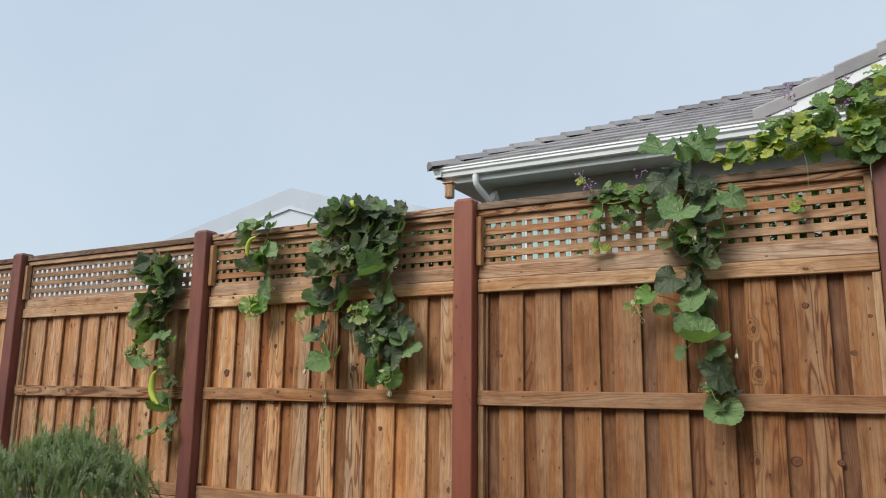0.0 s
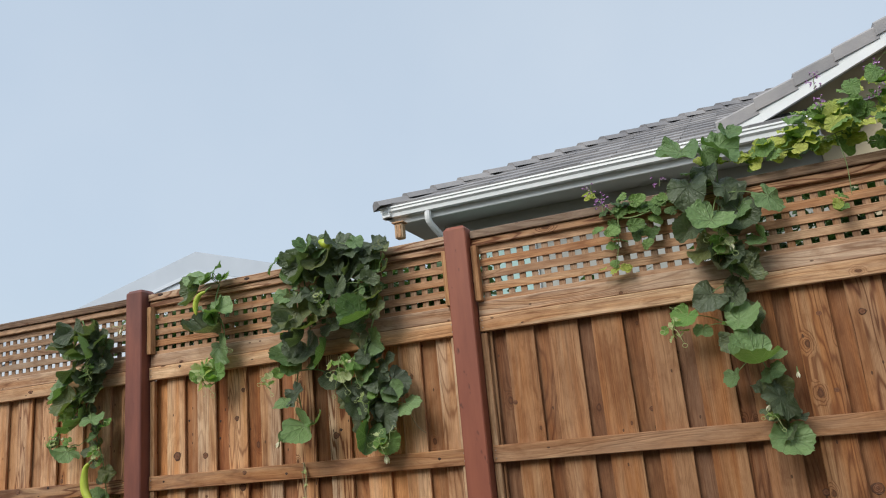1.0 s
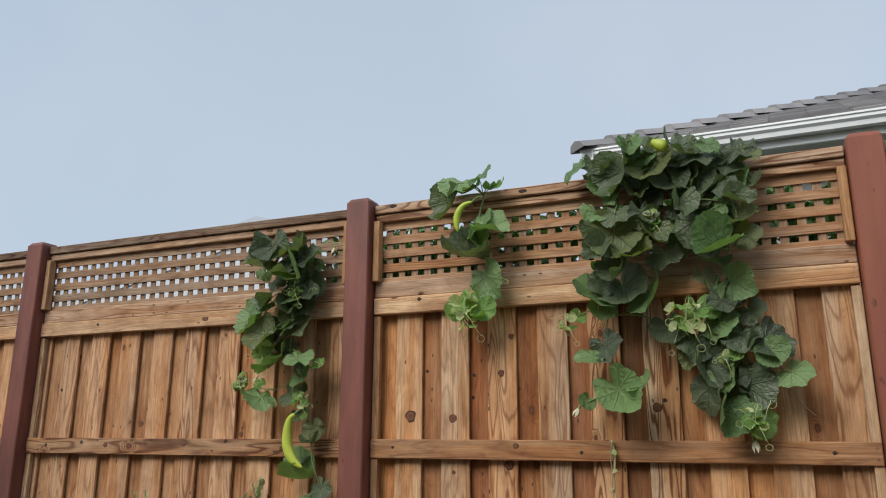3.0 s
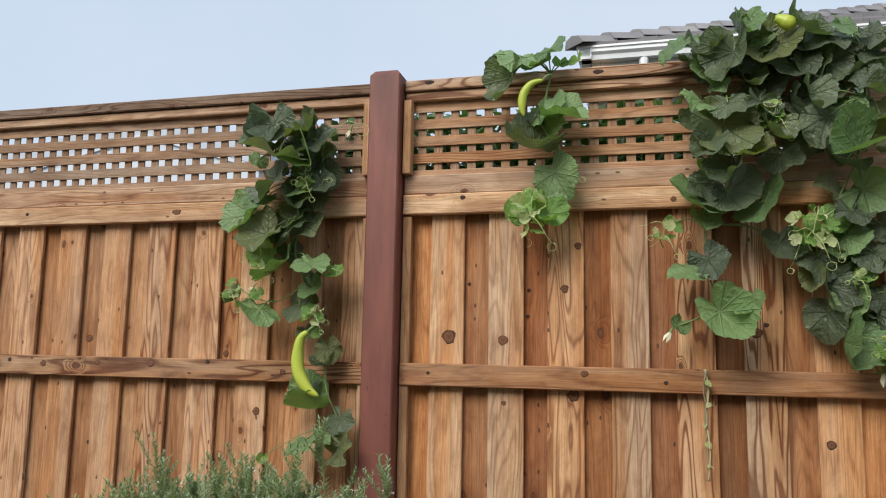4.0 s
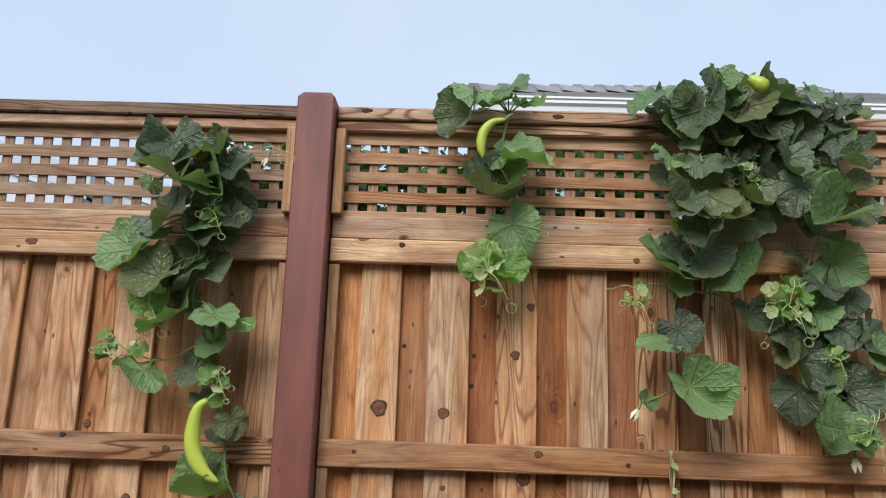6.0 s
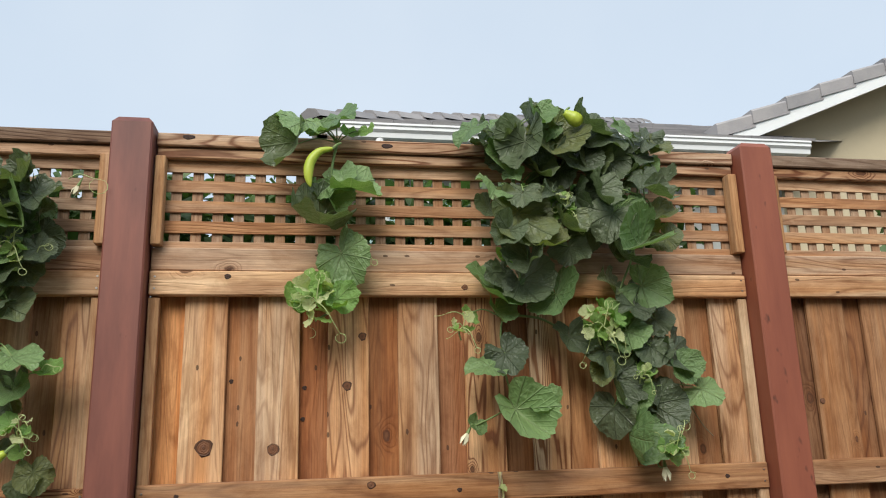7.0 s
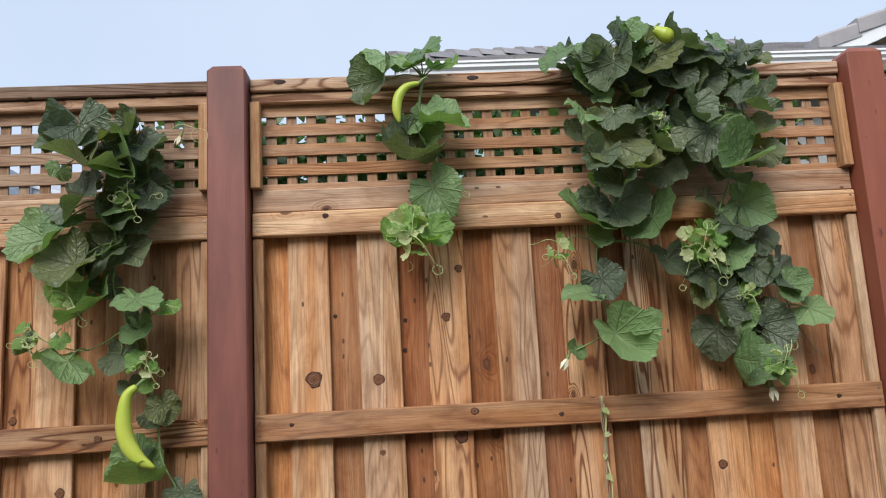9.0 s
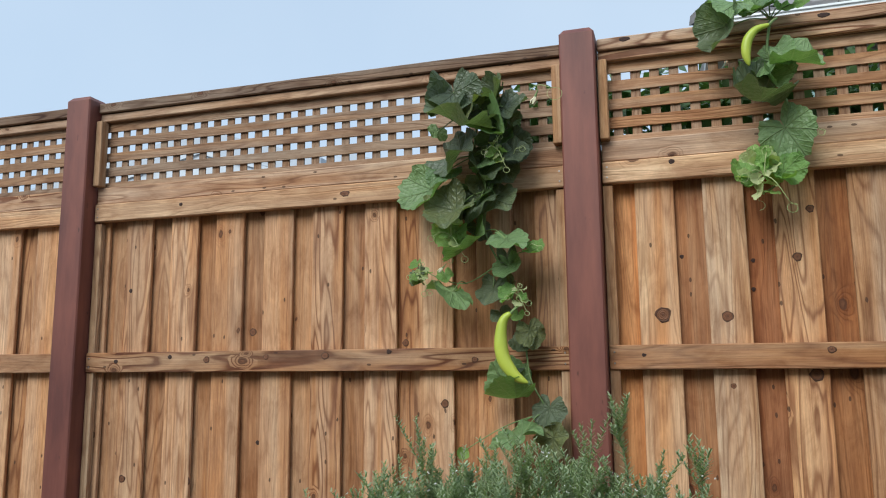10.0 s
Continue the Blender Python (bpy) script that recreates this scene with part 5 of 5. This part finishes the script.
for f_ in ((-1.375, 4.35, 2.19, 0.09, 20), (-1.43, 4.37, 2.27, 0.07, 8), (-0.238, 4.36, 2.60, 0.08, 20), (-0.232, 4.33, 2.47, 0.07, 14), (0.03, 4.36, 2.60, 0.08, 12), (-1.06, 4.36, 2.24, 0.04, 6), (0.02, 4.33, 2.46, 0.05, 8)):
    raceme(*f_)


# ---- shrubs behind the fence, seen through the lattice ----
def shrub(x0, x1, y0, y1, z0, z1, n, s0, s1, seed, label):
    rg = random.Random(seed)
    sh = thing("shrub", label, "shrub", "shrubs behind the fence")
    bm = bmesh.new()
    for k in range(max(3, int((x1 - x0) / 0.3))):
        x = x0 + (x1 - x0) * (k + 0.5) / max(3, int((x1 - x0) / 0.3))
        tube(bm, smooth_path([(x, (y0 + y1) / 2, 0.0), (x + rg.uniform(-0.1, 0.1), (y0 + y1) / 2, 0.9), (x + rg.uniform(-0.25, 0.25), y0 + 0.2, z1 - 0.15)], 4), 0.02, 0.006, 6)
    part("branches", bm, DRY, sh)["kind"] = "stuff"
    bm = bmesh.new()
    uvl = bm.loops.layers.uv.verify()
    for _ in range(n):
        c = Vector((rg.uniform(x0, x1), rg.uniform(y0, y1), 0))
        top = z1 + 0.10 * noise.noise(Vector((c.x * 4, c.y * 3, seed)))
        c.z = z0 + (top - z0) * rg.random() ** 0.8
        if noise.noise(c * 5 + Vector((seed, 0, 0))) < -0.42:
            continue
        d = Vector((rg.uniform(-1, 1), rg.uniform(-1, 0.6), rg.uniform(-0.9, 0.5))).normalized()
        s = rg.uniform(s0, s1)
        e = d.cross(Vector((rg.uniform(-1, 1), rg.uniform(-1, 1), 1))).normalized() * s * 0.36
        q = [bm.verts.new(v) for v in (c, c + d * s * 0.5 + e, c + d * s, c + d * s * 0.5 - e)]
        for tri in ((q[0], q[1], q[2]), (q[0], q[2], q[3])):
            f = bm.faces.new(tri)
            for lp in f.loops:
                lp[uvl].uv = (0.72, 0.8)
    part("foliage", bm, BEAN["D"], sh)["kind"] = "stuff"


shrub(-5.1, -2.3, 4.70, 5.35, 1.1, 2.2, 9500, 0.06, 0.11, 3, "dense leafy green shrub behind the lattice")
shrub(-0.95, 1.6, 4.72, 5.3, 1.1, 2.25, 7500, 0.05, 0.10, 5, "dark leafy shrub behind the bean vine")
shrub(-2.2, -0.95, 4.75, 5.1, 0.9, 1.86, 900, 0.05, 0.09, 8, "low sparse green shrub behind the lattice")

# ---- rosemary bush in front of the fence ----
NEEDLE = leaf_mat("grey_green_needles", (0.20, 0.27, 0.145), (0.37, 0.44, 0.27), (0.40, 0.47, 0.29), 0.25, 0.6)
TWIG = plain("grey_brown_twig", (0.12, 0.10, 0.06), (0.22, 0.18, 0.11), 12.0, 0.9)
bush = thing("rosemary_bush", "bushy grey-green rosemary with small pale flowers below the fence", "bush")


def sprig_mesh(seed, length):
    rg = random.Random(seed)
    bm = bmesh.new()
    uvl = bm.loops.layers.uv.verify()
    bend = (rg.uniform(-0.03, 0.03), rg.uniform(-0.03, 0.03))

    def axis(t):
        return Vector((bend[0] * t * t, bend[1] * t * t, length * t))
    tube(bm, [axis(t / 4) for t in range(5)], 0.0022, 0.001, 4)
    shoots = [(0.0, 1.0, Vector((0, 0, 1)))] + [(rg.uniform(0.25, 0.75), rg.uniform(0.25, 0.45), Vector((rg.uniform(-0.6, 0.6), rg.uniform(-0.6, 0.6), 1)).normalized()) for _ in range(6)]
    for t0, ln, dr in shoots:
        m = int(75 * ln) + 16
        for i in range(m):
            t = i / m
            p = axis(t) if t0 == 0.0 else axis(t0) + dr * length * ln * t
            a = i * 2.4 + rg.uniform(-0.4, 0.4)
            out = Vector((math.cos(a), math.sin(a), 0.40 + 0.6 * t)).normalized()
            s = rg.uniform(0.014, 0.024) * (1 - 0.45 * t)
            w = out.cross(Vector((0, 0, 1))).normalized() * 0.0021
            f = bm.faces.new([bm.verts.new(v) for v in (p - w, p + w, p + out * s + w * 0.5, p + out * s - w * 0.5)])
            for lp in f.loops:
                lp[uvl].uv = (0.72, 0.8)
    me = bpy.data.meshes.new("sprig")
    bm.to_mesh(me)
    bm.free()
    me.materials.append(NEEDLE)
    return me


SPRIGS = [sprig_mesh(k, 0.22 + 0.03 * (k % 3)) for k in range(8)]
rb = random.Random(12)
bm = bmesh.new()
for k in range(26):
    a = rb.uniform(0, 6.28)
    x, y = -4.72 + 0.42 * math.cos(a) * rb.random(), 3.35 + 0.22 * math.sin(a) * rb.random()
    tube(bm, smooth_path([(-4.72 + (x + 4.72) * 0.3, 3.35 + (y - 3.35) * 0.3, 0.0), (x, y, 0.25), (x * 1.0 + rb.uniform(-0.1, 0.1), y + rb.uniform(-0.08, 0.08), 0.50)], 3), 0.008, 0.003, 5)
part("branches", bm, TWIG, bush)["kind"] = "stuff"
TIPS = ((-4.49, 3.40, 0.815), (-4.29, 3.42, 0.685), (-4.99, 3.40, 0.70), (-4.82, 3.40, 0.70), (-4.72, 3.40, 0.685), (-4.57, 3.40, 0.70), (-4.90, 3.36, 0.66), (-4.66, 3.33, 0.69), (-4.40, 3.44, 0.62), (-5.14, 3.4, 0.60))
flower_at = []
for k in range(300):
    if k < len(TIPS):
        x, y, top = TIPS[k]
        lean = (rb.uniform(-0.1, 0.1), rb.uniform(-0.1, 0.1))
    else:
        a, rr = rb.uniform(0, 6.28), math.sqrt(rb.random())
        x, y = -4.68 + 0.70 * rr * math.cos(a), 3.36 + 0.30 * rr * math.sin(a)
        top = 0.625 - 0.19 * rr * rr + rb.uniform(-0.10, 0.05)
        lean = (-(y - 3.34) * 0.9 + rb.uniform(-0.3, 0.3), (x + 4.72) * 0.7 + rb.uniform(-0.3, 0.3))
    ob = new("sprig", SPRIGS[k % 8])
    ob.parent = bush
    h = 0.24
    ob.rotation_euler = (lean[0], lean[1], rb.uniform(0, 6.28))
    ob.scale = (1.25, 1.25, 1.15)
    up_ = ob.rotation_euler.to_matrix() @ Vector((0, 0, h * 1.1))
    ob.location = (x - up_.x, y - up_.y, top - h * 1.1)
    flower_at.append(Vector((x, y, top)))
bm = bmesh.new()
for c in flower_at:
    for _ in range(rb.choice((2, 3, 4, 5, 6))):
        o = c + Vector((rb.uniform(-0.02, 0.02), rb.uniform(-0.02, 0.02), rb.uniform(-0.09, 0.0)))
        for _ in range(3):
            d = Vector((rb.uniform(-1, 1), rb.uniform(-1, 1), rb.uniform(-0.3, 1))).normalized() * 0.005
            e = d.orthogonal().normalized() * 0.0022
            bm.faces.new([bm.verts.new(v) for v in (o, o + d * 0.6 + e, o + d, o + d * 0.6 - e)])
BLOOM = plain("pale_bloom", (0.55, 0.56, 0.50), (0.66, 0.66, 0.62), 9.0, 0.7)
part("flowers", bm, BLOOM, bush, "tiny pale flowers")["kind"] = "stuff"
